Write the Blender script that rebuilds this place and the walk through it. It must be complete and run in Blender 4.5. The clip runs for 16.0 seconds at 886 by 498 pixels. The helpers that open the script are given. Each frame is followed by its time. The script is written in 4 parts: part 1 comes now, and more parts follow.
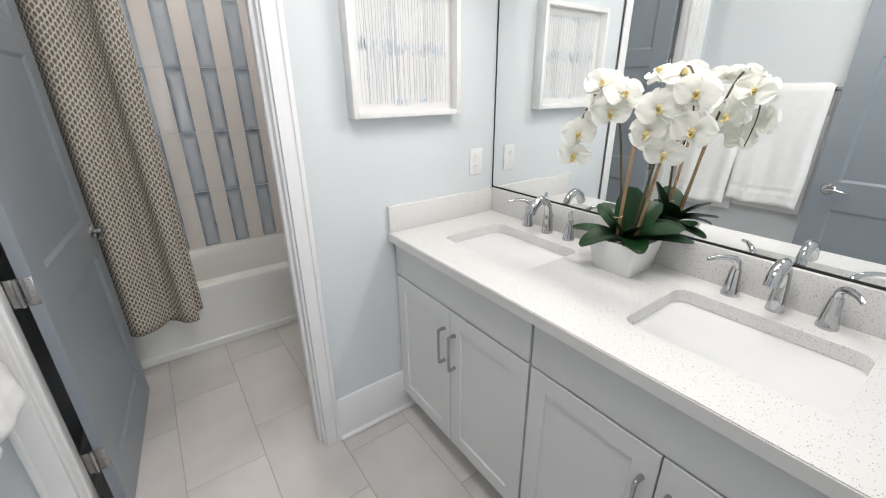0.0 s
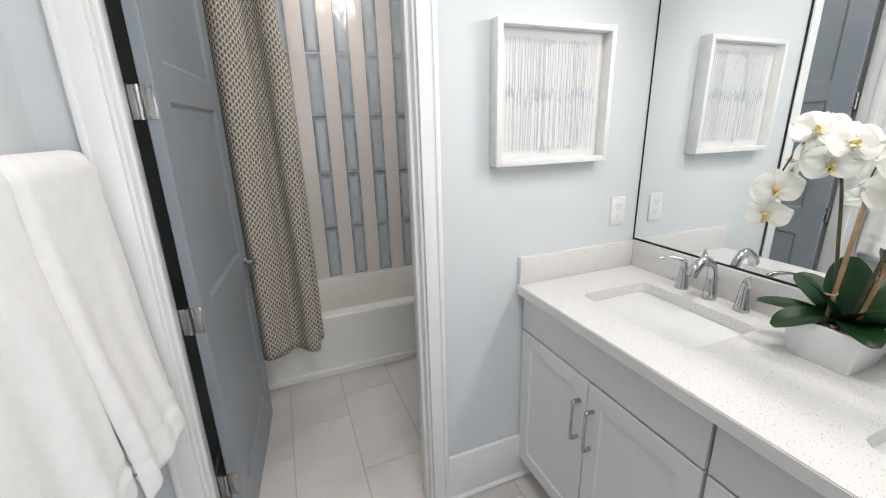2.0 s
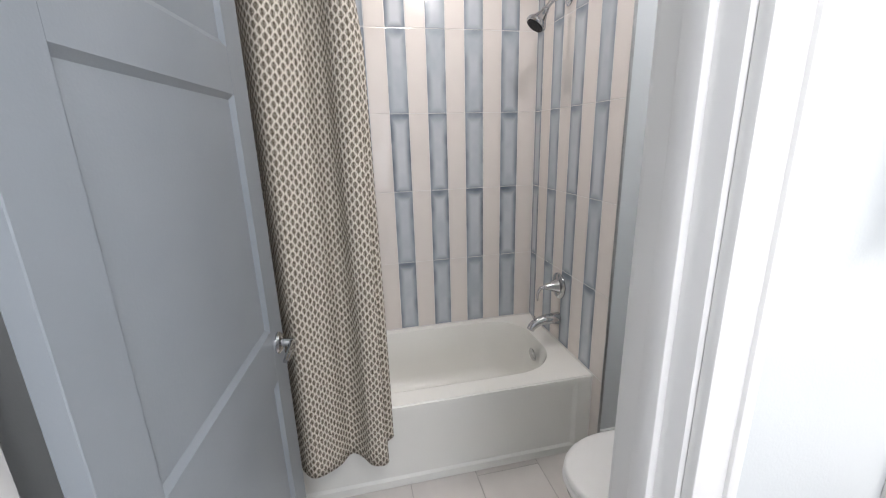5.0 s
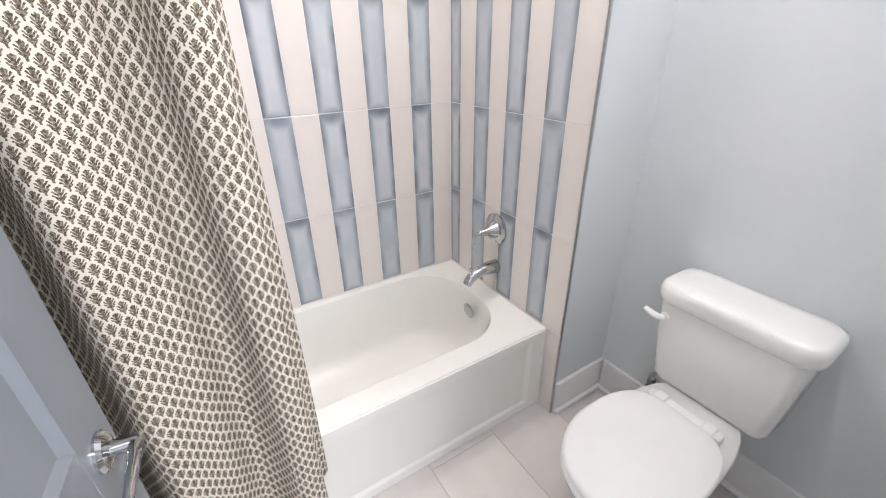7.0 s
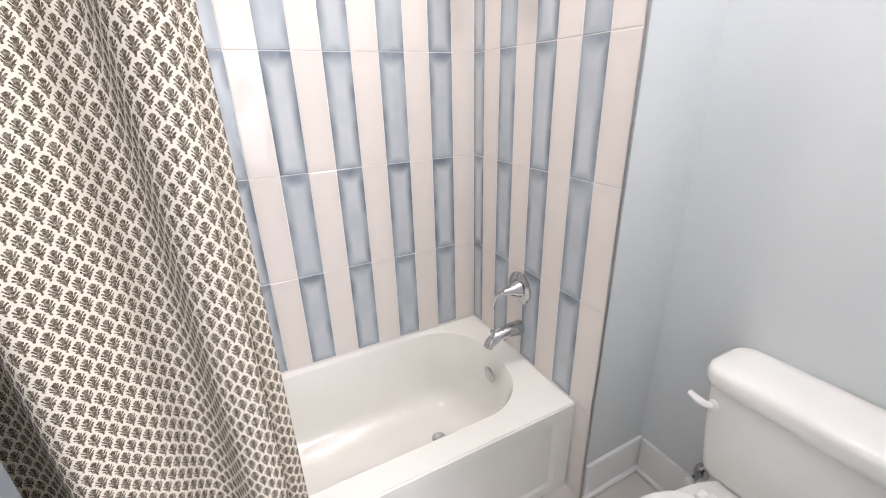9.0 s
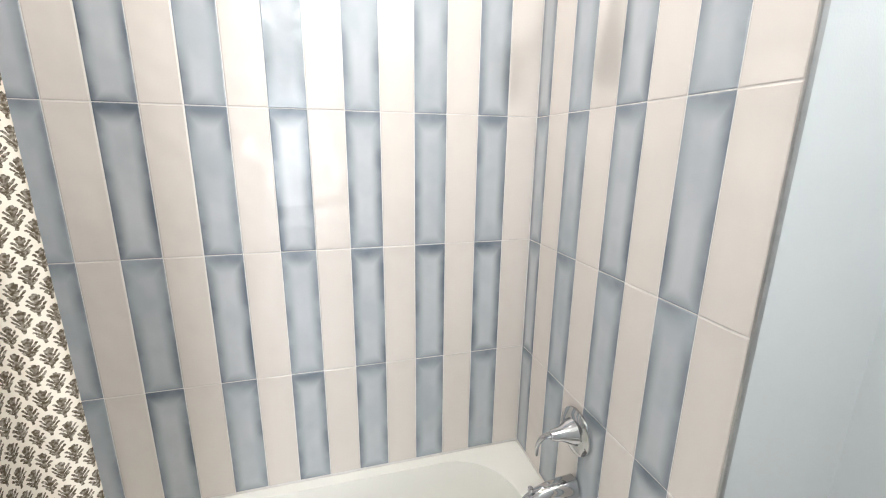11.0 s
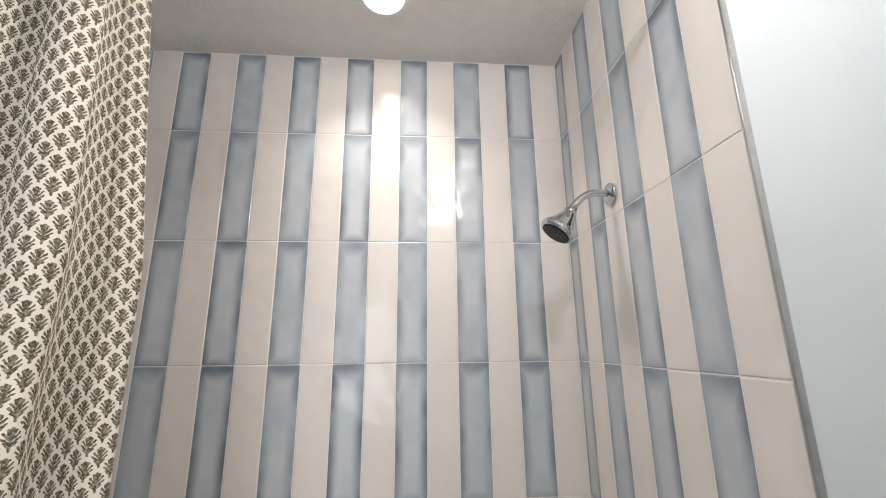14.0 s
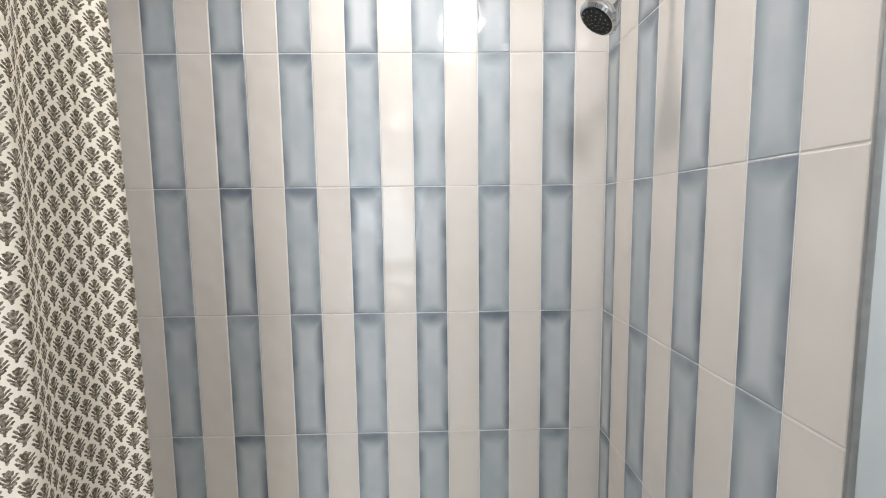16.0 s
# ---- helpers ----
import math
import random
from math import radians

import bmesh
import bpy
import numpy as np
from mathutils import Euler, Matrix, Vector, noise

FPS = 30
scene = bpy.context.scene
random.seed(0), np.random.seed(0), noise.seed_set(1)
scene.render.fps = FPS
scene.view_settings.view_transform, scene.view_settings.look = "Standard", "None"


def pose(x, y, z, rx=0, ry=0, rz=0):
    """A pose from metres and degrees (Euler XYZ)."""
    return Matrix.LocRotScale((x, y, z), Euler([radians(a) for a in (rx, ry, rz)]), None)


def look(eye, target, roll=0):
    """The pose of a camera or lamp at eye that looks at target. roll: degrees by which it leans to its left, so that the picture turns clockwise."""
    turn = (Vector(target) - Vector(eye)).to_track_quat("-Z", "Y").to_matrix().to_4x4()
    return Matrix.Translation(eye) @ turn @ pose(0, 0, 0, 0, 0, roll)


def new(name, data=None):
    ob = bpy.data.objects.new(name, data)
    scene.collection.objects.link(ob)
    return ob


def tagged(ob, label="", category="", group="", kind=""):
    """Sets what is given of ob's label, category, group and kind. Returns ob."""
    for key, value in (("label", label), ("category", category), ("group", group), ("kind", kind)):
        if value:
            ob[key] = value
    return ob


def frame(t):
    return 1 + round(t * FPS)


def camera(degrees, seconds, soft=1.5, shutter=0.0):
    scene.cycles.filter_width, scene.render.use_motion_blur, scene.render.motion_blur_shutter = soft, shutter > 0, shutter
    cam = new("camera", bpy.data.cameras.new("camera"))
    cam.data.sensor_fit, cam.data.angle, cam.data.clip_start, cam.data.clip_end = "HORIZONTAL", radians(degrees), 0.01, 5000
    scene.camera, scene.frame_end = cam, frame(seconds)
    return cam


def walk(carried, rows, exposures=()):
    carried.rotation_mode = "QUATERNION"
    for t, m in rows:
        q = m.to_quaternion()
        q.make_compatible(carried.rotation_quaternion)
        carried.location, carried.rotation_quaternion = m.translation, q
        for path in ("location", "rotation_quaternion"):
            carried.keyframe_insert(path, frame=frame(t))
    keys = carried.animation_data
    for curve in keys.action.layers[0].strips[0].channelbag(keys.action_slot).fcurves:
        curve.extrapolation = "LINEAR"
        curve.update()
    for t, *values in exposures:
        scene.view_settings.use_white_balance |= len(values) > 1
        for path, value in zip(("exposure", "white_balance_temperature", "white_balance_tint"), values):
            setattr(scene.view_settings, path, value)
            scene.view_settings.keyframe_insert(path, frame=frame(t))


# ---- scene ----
cam = camera(95.2, 16.0, soft=1.1)
PATH = [
    (0, (-0.014, 0.048, 1.508), (1.066, 1.559, 0.767), -0.6),
    (0.5, (-0.023, 0.051, 1.507), (1.047, 1.587, 0.803), -0.2),
    (1, (-0.05, 0.075, 1.519), (0.956, 1.67, 0.854), -0.5),
    (1.5, (-0.078, 0.136, 1.531), (0.811, 1.814, 0.903), -1.0),
    (2, (-0.077, 0.216, 1.541), (0.624, 1.999, 0.966), -1.5),
    (2.5, (-0.015, 0.354, 1.568), (0.471, 2.22, 1.038), -1.6),
    (3, (0.007, 0.493, 1.566), (0.259, 2.414, 1.07), -1.3),
    (5.5, (-0.071, 1.35, 1.514), (0.489, 3.187, 0.953), -1.8),
    (6, (-0.129, 1.564, 1.559), (0.687, 3.268, 0.901), -1.3),
    (6.5, (-0.101, 1.69, 1.506), (0.846, 3.27, 0.727), -0.8),
    (7, (-0.07, 1.72, 1.471), (0.874, 3.236, 0.572), -0.8),
    (7.5, (-0.055, 1.726, 1.477), (0.866, 3.252, 0.57), -1.0),
    (8, (-0.05, 1.717, 1.495), (0.847, 3.297, 0.659), -1.2),
    (8.5, (-0.007, 1.737, 1.512), (0.861, 3.362, 0.733), -1.6),
    (11, (0.335, 2.106, 1.543), (0.863, 3.975, 1.063), 0.7),
    (11.5, (0.447, 2.101, 1.565), (0.727, 4.051, 1.22), 0.0),
    (12, (0.47, 2.074, 1.586), (0.635, 4.057, 1.391), -1.1),
    (12.5, (0.462, 2.044, 1.621), (0.6, 4.039, 1.622), -1.6),
    (13, (0.459, 2.023, 1.658), (0.601, 4.007, 1.866), -1.6),
    (13.5, (0.45, 1.999, 1.676), (0.597, 3.954, 2.071), -1.1),
    (14, (0.448, 1.984, 1.704), (0.588, 3.925, 2.164), -0.6),
    (14.5, (0.461, 1.99, 1.687), (0.569, 3.941, 2.115), -0.1),
    (15, (0.43, 2.027, 1.653), (0.559, 4.012, 1.862), -0.5),
    (15.5, (0.432, 2.061, 1.59), (0.521, 4.059, 1.588), -0.6),
    (16, (0.452, 2.062, 1.565), (0.495, 4.053, 1.383), -0.7),
]
walk(cam, [(t, look(eye, target, roll)) for t, eye, target, roll in PATH],
     exposures=[(0.0, 0.18, 6500, 11), (2.0, 0.14, 6500, 11), (3.0, 0.04, 6500, 11), (4.3, 0.30, 6450, 12), (5.5, 1.03, 6330, 14), (6.5, 1.33, 6350, 15), (7.2, 1.48, 6350, 16), (8.5, 1.46, 6420, 17),
                (11.0, 1.54, 6430, 9), (12.5, 1.19, 6480, 10), (14.5, 0.71, 6580, 11), (16.0, 1.06, 6370, 8)])

# ---- light ----
world = bpy.data.worlds.new("world")
world.use_nodes = True
world.node_tree.nodes["Background"].inputs[0].default_value = (0.8, 0.88, 1.0, 1)
world.node_tree.nodes["Background"].inputs[1].default_value = 0.15
scene.world = world


def area_lamp(name, x, y, z, size_x, size_y, watts, colour, rx=0, ry=0, rz=0, spread=180):
    data = bpy.data.lights.new(name, "AREA")
    data.shape, data.size, data.size_y = "RECTANGLE", size_x, size_y
    data.energy, data.color, data.spread = watts, colour, radians(spread)
    ob = new(name, data)
    ob.matrix_basis = pose(x, y, z, rx, ry, rz)
    return ob


CEIL = 2.785
area_lamp("vanity_lamp", 1.235, 0.68, 1.97, 0.07, 0.70, 6.6, (1.0, 0.965, 0.93), 0, 48, 0)
# broad unseen fill below the ceiling, added to even out the washroom
area_lamp("bath_fill", 0.30, 0.45, CEIL - 0.02, 0.45, 0.45, 15.0, (1.0, 0.975, 0.955))
globe = bpy.data.lights.new("toilet_globe_lamp", "POINT")
globe.energy, globe.color, globe.shadow_soft_size = 9.9, (1.0, 0.98, 0.965), 0.06
new("toilet_globe_lamp", globe).matrix_basis = pose(0.68, 2.10, CEIL - 0.13)
area_lamp("shower_lamp", 0.345, 3.06, CEIL - 0.012, 0.13, 0.13, 2.1, (1.0, 0.92, 0.84), spread=114)
# cool fill added in the unseen hall, shining in through the entry doorway
area_lamp("hall_fill", 0.0, -2.0, 1.5, 1.4, 1.8, 21, (0.90, 0.95, 1.0), 90, 0, 0)


# ---- materials ----
def material(name, colour, rough=0.5, metal=0.0, second=None, scale=8.0, bump=0.0, bump_scale=60.0, coat=0.0, detail=4.0, spec=0.5):
    """Two-scale mottled surface: colour to second by noise, with fine relief."""
    m = bpy.data.materials.new(name)
    m.use_nodes = True
    nt = m.node_tree
    b = nt.nodes["Principled BSDF"]
    b.inputs["Roughness"].default_value = rough
    b.inputs["Metallic"].default_value = metal
    b.inputs["Coat Weight"].default_value = coat
    b.inputs["Coat Roughness"].default_value = 0.06
    b.inputs["Specular IOR Level"].default_value = spec
    tc = nt.nodes.new("ShaderNodeTexCoord")
    if second is not None:
        n = nt.nodes.new("ShaderNodeTexNoise")
        n.inputs["Scale"].default_value, n.inputs["Detail"].default_value = scale, detail
        nt.links.new(tc.outputs["Object"], n.inputs["Vector"])
        r = nt.nodes.new("ShaderNodeValToRGB")
        r.color_ramp.elements[0].position, r.color_ramp.elements[1].position = 0.35, 0.65
        r.color_ramp.elements[0].color, r.color_ramp.elements[1].color = (*colour, 1), (*second, 1)
        nt.links.new(n.outputs[0], r.inputs[0])
        nt.links.new(r.outputs[0], b.inputs["Base Color"])
    else:
        b.inputs["Base Color"].default_value = (*colour, 1)
    if bump:
        n2 = nt.nodes.new("ShaderNodeTexNoise")
        n2.inputs["Scale"].default_value, n2.inputs["Detail"].default_value = bump_scale, 3.0
        nt.links.new(tc.outputs["Object"], n2.inputs["Vector"])
        bp = nt.nodes.new("ShaderNodeBump")
        bp.inputs["Strength"].default_value, bp.inputs["Distance"].default_value = bump, 0.004
        nt.links.new(n2.outputs[0], bp.inputs["Height"])
        nt.links.new(bp.outputs[0], b.inputs["Normal"])
    return m


def math_node(nt, op, a, b=None, c=None):
    n = nt.nodes.new("ShaderNodeMath")
    n.operation = op
    for k, v in enumerate((a, b, c)):
        if v is None:
            continue
        if isinstance(v, (int, float)):
            n.inputs[k].default_value = v
        else:
            nt.links.new(v, n.inputs[k])
    return n.outputs[0]


def tile_material(name, middle, edge, edge_amount, spread_colour):
    """Hand-glazed tile: the glaze pools darker at the rim, clouds differ from tile to tile."""
    m = material(name, middle, rough=0.15, spec=0.5)
    nt = m.node_tree
    b = nt.nodes["Principled BSDF"]
    tc = nt.nodes.new("ShaderNodeTexCoord")
    info = nt.nodes.new("ShaderNodeObjectInfo")
    sep = nt.nodes.new("ShaderNodeSeparateXYZ")
    nt.links.new(tc.outputs["Generated"], sep.inputs[0])
    # the tile lies in its own x and z
    dx = math_node(nt, "MULTIPLY", math_node(nt, "SUBTRACT", 0.5, math_node(nt, "ABSOLUTE", math_node(nt, "SUBTRACT", sep.outputs[0], 0.5))), 0.10)
    dz = math_node(nt, "MULTIPLY", math_node(nt, "SUBTRACT", 0.5, math_node(nt, "ABSOLUTE", math_node(nt, "SUBTRACT", sep.outputs[2], 0.47))), 0.40)
    near = math_node(nt, "MINIMUM", dx, math_node(nt, "MULTIPLY", dz, 0.75))
    off = nt.nodes.new("ShaderNodeVectorMath")
    off.operation = "ADD"
    comb = nt.nodes.new("ShaderNodeCombineXYZ")
    for k in range(3):
        nt.links.new(math_node(nt, "MULTIPLY", info.outputs["Random"], 37.0 + 11 * k), comb.inputs[k])
    nt.links.new(tc.outputs["Object"], off.inputs[0])
    nt.links.new(comb.outputs[0], off.inputs[1])
    cloud = nt.nodes.new("ShaderNodeTexNoise")
    cloud.inputs["Scale"].default_value, cloud.inputs["Detail"].default_value = 8.0, 3.0
    nt.links.new(off.outputs[0], cloud.inputs["Vector"])
    wob = math_node(nt, "MULTIPLY_ADD", math_node(nt, "SUBTRACT", cloud.outputs[0], 0.5), 0.013, near)
    fall = nt.nodes.new("ShaderNodeMapRange")
    fall.inputs[1].default_value, fall.inputs[2].default_value = -0.004, 0.035
    fall.inputs[3].default_value, fall.inputs[4].default_value = edge_amount, 0.0
    fall.interpolation_type = "SMOOTHSTEP"
    nt.links.new(wob, fall.inputs[0])
    mix = nt.nodes.new("ShaderNodeMix")
    mix.data_type = "RGBA"
    mix.inputs[6].default_value, mix.inputs[7].default_value = (*middle, 1), (*edge, 1)
    nt.links.new(fall.outputs[0], mix.inputs[0])
    mix2 = nt.nodes.new("ShaderNodeMix")
    mix2.data_type = "RGBA"
    mix2.inputs[7].default_value = (*spread_colour, 1)
    mottle = nt.nodes.new("ShaderNodeMapRange")
    mottle.inputs[1].default_value, mottle.inputs[2].default_value = 0.38, 0.66
    mottle.inputs[3].default_value, mottle.inputs[4].default_value = 0.0, 0.55
    nt.links.new(cloud.outputs[0], mottle.inputs[0])
    nt.links.new(math_node(nt, "MULTIPLY_ADD", info.outputs["Random"], 0.40, mottle.outputs[0]), mix2.inputs[0])
    nt.links.new(mix.outputs[2], mix2.inputs[6])
    nt.links.new(mix2.outputs[2], b.inputs["Base Color"])
    wave = nt.nodes.new("ShaderNodeTexNoise")
    wave.inputs["Scale"].default_value, wave.inputs["Detail"].default_value = 8.5, 1.0
    nt.links.new(off.outputs[0], wave.inputs["Vector"])
    bp = nt.nodes.new("ShaderNodeBump")
    bp.inputs["Strength"].default_value, bp.inputs["Distance"].default_value = 0.75, 0.0095
    nt.links.new(wave.outputs[0], bp.inputs["Height"])
    nt.links.new(bp.outputs[0], b.inputs["Normal"])
    return m


def quartz_material():
    m = material("speckled_quartz", (0.70, 0.69, 0.68), rough=0.22, spec=0.5)
    nt = m.node_tree
    b = nt.nodes["Principled BSDF"]
    tc = nt.nodes.new("ShaderNodeTexCoord")
    colour = None
    base = (0.715, 0.705, 0.69)
    for scale, limit, tone in ((330.0, 0.24, (0.60, 0.585, 0.57)), (210.0, 0.20, (0.20, 0.185, 0.175)), (110.0, 0.13, (0.24, 0.20, 0.165))):
        v = nt.nodes.new("ShaderNodeTexVoronoi")
        v.inputs["Scale"].default_value = scale
        nt.links.new(tc.outputs["Object"], v.inputs["Vector"])
        spot = math_node(nt, "LESS_THAN", v.outputs["Distance"], limit)
        sep = nt.nodes.new("ShaderNodeSeparateColor")
        nt.links.new(v.outputs["Color"], sep.inputs[0])
        spot = math_node(nt, "MULTIPLY", spot, math_node(nt, "GREATER_THAN", sep.outputs[0], 0.62))
        mix = nt.nodes.new("ShaderNodeMix")
        mix.data_type = "RGBA"
        nt.links.new(spot, mix.inputs[0])
        if colour is None:
            mix.inputs[6].default_value = (*base, 1)
        else:
            nt.links.new(colour, mix.inputs[6])
        mix.inputs[7].default_value = (*tone, 1)
        colour = mix.outputs[2]
    nt.links.new(colour, b.inputs["Base Color"])
    return m


def curtain_material():
    """Cream cloth printed with a half-drop lattice of grey-brown fan leaves, laid out in the cloth's own width and height."""
    m = material("printed_curtain_cloth", (0.7, 0.66, 0.58), rough=0.9, spec=0.1)
    nt = m.node_tree
    b = nt.nodes["Principled BSDF"]
    uv = nt.nodes.new("ShaderNodeUVMap")
    sep = nt.nodes.new("ShaderNodeSeparateXYZ")
    nt.links.new(uv.outputs[0], sep.inputs[0])
    wide, high = 0.0265, 0.0305
    ink = None
    # strokes of one sprig in units of its width: stem, three pairs of leaflets, a rounded head
    warp = nt.nodes.new("ShaderNodeTexNoise")
    warp.inputs["Scale"].default_value, warp.inputs["Detail"].default_value = 300.0, 2.0
    nt.links.new(uv.outputs[0], warp.inputs["Vector"])
    tint = nt.nodes.new("ShaderNodeSeparateColor")
    nt.links.new(warp.outputs["Color"], tint.inputs[0])
    across = math_node(nt, "MULTIPLY_ADD", math_node(nt, "SUBTRACT", tint.outputs[0], 0.5), 0.0030, sep.outputs[0])
    up = math_node(nt, "MULTIPLY_ADD", math_node(nt, "SUBTRACT", tint.outputs[1], 0.5), 0.0030, sep.outputs[1])
    strokes = ((0.0, 0.05, 0.0, 0.70, 0.054), (0.0, 0.15, 0.19, 0.35, 0.036), (0.0, 0.28, 0.27, 0.54, 0.045), (0.0, 0.42, 0.24, 0.73, 0.046), (0.0, 0.57, 0.11, 0.84, 0.058), (0.0, 0.70, 0.0, 0.89, 0.074))
    for ou, ov in ((0.0, 0.0), (0.5, 0.5)):
        fu = math_node(nt, "FRACT", math_node(nt, "MULTIPLY_ADD", across, 1 / wide, ou + 50))
        y = math_node(nt, "MULTIPLY", math_node(nt, "FRACT", math_node(nt, "MULTIPLY_ADD", up, 1 / high, ov + 50)), high / wide)
        x = math_node(nt, "ABSOLUTE", math_node(nt, "SUBTRACT", fu, 0.5))
        for ax, ay, bx, by, radius in strokes:
            long2 = (bx - ax) ** 2 + (by - ay) ** 2
            px, py = math_node(nt, "SUBTRACT", x, ax), math_node(nt, "SUBTRACT", y, ay)
            dot = math_node(nt, "MULTIPLY_ADD", px, (bx - ax) / long2, math_node(nt, "MULTIPLY", py, (by - ay) / long2))
            along = math_node(nt, "MINIMUM", math_node(nt, "MAXIMUM", dot, 0.0), 1.0)
            qx = math_node(nt, "MULTIPLY_ADD", along, ax - bx, px)
            qy = math_node(nt, "MULTIPLY_ADD", along, ay - by, py)
            far = math_node(nt, "SQRT", math_node(nt, "ADD", math_node(nt, "MULTIPLY", qx, qx), math_node(nt, "MULTIPLY", qy, qy)))
            inside = math_node(nt, "LESS_THAN", far, radius)
            ink = inside if ink is None else math_node(nt, "MAXIMUM", ink, inside)
    n = nt.nodes.new("ShaderNodeTexNoise")
    n.inputs["Scale"].default_value, n.inputs["Detail"].default_value = 900.0, 2.0
    nt.links.new(uv.outputs[0], n.inputs["Vector"])
    amount = math_node(nt, "MULTIPLY", ink, math_node(nt, "MINIMUM", math_node(nt, "MULTIPLY_ADD", tint.outputs[2], 1.3, 0.22), 0.98))
    mix = nt.nodes.new("ShaderNodeMix")
    mix.data_type = "RGBA"
    nt.links.new(amount, mix.inputs[0])
    mix.inputs[6].default_value, mix.inputs[7].default_value = (0.72, 0.665, 0.575, 1), (0.076, 0.056, 0.033, 1)
    nt.links.new(mix.outputs[2], b.inputs["Base Color"])
    bp = nt.nodes.new("ShaderNodeBump")
    bp.inputs["Strength"].default_value, bp.inputs["Distance"].default_value = 0.25, 0.001
    nt.links.new(n.outputs[0], bp.inputs["Height"])
    nt.links.new(bp.outputs[0], b.inputs["Normal"])
    return m


def floor_tile_material():
    m = material("greige_floor_tile", (0.56, 0.53, 0.505), rough=0.34, second=(0.69, 0.66, 0.635), scale=2.2, detail=8.0, bump=0.08, bump_scale=40)
    nt = m.node_tree
    info = nt.nodes.new("ShaderNodeObjectInfo")
    b = nt.nodes["Principled BSDF"]
    link = b.inputs["Base Color"].links[0].from_socket
    hsv = nt.nodes.new("ShaderNodeHueSaturation")
    nt.links.new(link, hsv.inputs["Color"])
    nt.links.new(math_node(nt, "MULTIPLY_ADD", info.outputs["Random"], 0.12, 0.94), hsv.inputs["Value"])
    nt.links.new(hsv.outputs[0], b.inputs["Base Color"])
    return m


WALL = material("pale_blue_grey_wall_paint", (0.668, 0.700, 0.713), 0.50, second=(0.682, 0.712, 0.725), scale=3, bump=0.10, bump_scale=260)
CEILING = material("textured_white_ceiling", (0.76, 0.73, 0.70), 0.8, second=(0.80, 0.77, 0.74), scale=20, bump=1.0, bump_scale=85)
TRIM = material("white_semigloss_trim", (0.83, 0.83, 0.825), 0.28, second=(0.80, 0.80, 0.795), scale=5, bump=0.03, bump_scale=120)
DOOR = material("blue_grey_door_paint", (0.245, 0.275, 0.305), 0.34, second=(0.26, 0.29, 0.32), scale=4, bump=0.05, bump_scale=200)
CABINET = material("light_grey_cabinet_paint", (0.72, 0.72, 0.715), 0.36, second=(0.735, 0.735, 0.73), scale=4, bump=0.03, bump_scale=180)
DARK = material("dark_gap", (0.02, 0.02, 0.022), 0.8)
QUARTZ = quartz_material()
CERAMIC = material("white_glazed_ceramic", (0.84, 0.842, 0.815), 0.07, second=(0.82, 0.822, 0.795), scale=3, coat=0.4)
BASIN = material("warm_white_vitreous_china", (0.70, 0.705, 0.67), 0.09, second=(0.68, 0.685, 0.65), scale=4, coat=0.3)
ACRYLIC = material("white_acrylic_tub", (0.83, 0.83, 0.79), 0.16, second=(0.81, 0.81, 0.77), scale=3, coat=0.3)
CHROME = material("polished_chrome", (0.54, 0.545, 0.555), 0.035, 1.0, second=(0.52, 0.525, 0.535), scale=30)
NICKEL = material("brushed_nickel", (0.47, 0.465, 0.455), 0.24, 1.0, second=(0.41, 0.405, 0.40), scale=60)
GROUT = material("pale_grout", (0.82, 0.80, 0.78), 0.9, second=(0.77, 0.75, 0.73), scale=40, bump=0.2, bump_scale=300)
FLOOR_GROUT = material("grey_floor_grout", (0.47, 0.45, 0.43), 0.9, second=(0.43, 0.41, 0.39), scale=40, bump=0.2, bump_scale=300)
CREAM = tile_material("cream_glazed_tile", (0.79, 0.74, 0.695), (0.70, 0.65, 0.61), 0.5, (0.765, 0.715, 0.675))
BLUE = tile_material("blue_grey_glazed_tile", (0.58, 0.606, 0.638), (0.105, 0.135, 0.175), 0.95, (0.425, 0.472, 0.515))
FLOOR_TILE = floor_tile_material()
TOWEL = material("white_terry_towel", (0.90, 0.895, 0.885), 0.95, second=(0.87, 0.865, 0.855), scale=30, bump=0.5, bump_scale=480, spec=0.1)
CURTAIN = curtain_material()
PETAL = material("white_orchid_petal", (0.93, 0.925, 0.89), 0.5, second=(0.87, 0.87, 0.80), scale=14, bump=0.15, bump_scale=90)
petal_tree = PETAL.node_tree
thin = petal_tree.nodes.new("ShaderNodeBsdfTranslucent")
thin.inputs["Color"].default_value = (0.95, 0.95, 0.90, 1)
petal_mix = petal_tree.nodes.new("ShaderNodeMixShader")
petal_mix.inputs[0].default_value = 0.42
petal_tree.links.new(petal_tree.nodes["Principled BSDF"].outputs[0], petal_mix.inputs[1])
petal_tree.links.new(thin.outputs[0], petal_mix.inputs[2])
petal_tree.links.new(petal_mix.outputs[0], petal_tree.nodes["Material Output"].inputs["Surface"])
LIP = material("yellow_orchid_lip", (0.80, 0.62, 0.22), 0.5, second=(0.84, 0.78, 0.55), scale=60)
LEAF = material("glossy_orchid_leaf", (0.006, 0.030, 0.008), 0.40, second=(0.010, 0.044, 0.011), scale=9, bump=0.1, bump_scale=70, spec=0.3)
STEM = material("brown_green_stem", (0.06, 0.055, 0.03), 0.5, second=(0.10, 0.08, 0.04), scale=30)
BAMBOO = material("bamboo_stake", (0.46, 0.31, 0.17), 0.55, second=(0.34, 0.21, 0.11), scale=25, bump=0.2, bump_scale=90)
PEBBLE = material("grey_pebbles", (0.36, 0.33, 0.29), 0.6, second=(0.22, 0.20, 0.18), scale=60, bump=0.4, bump_scale=90)
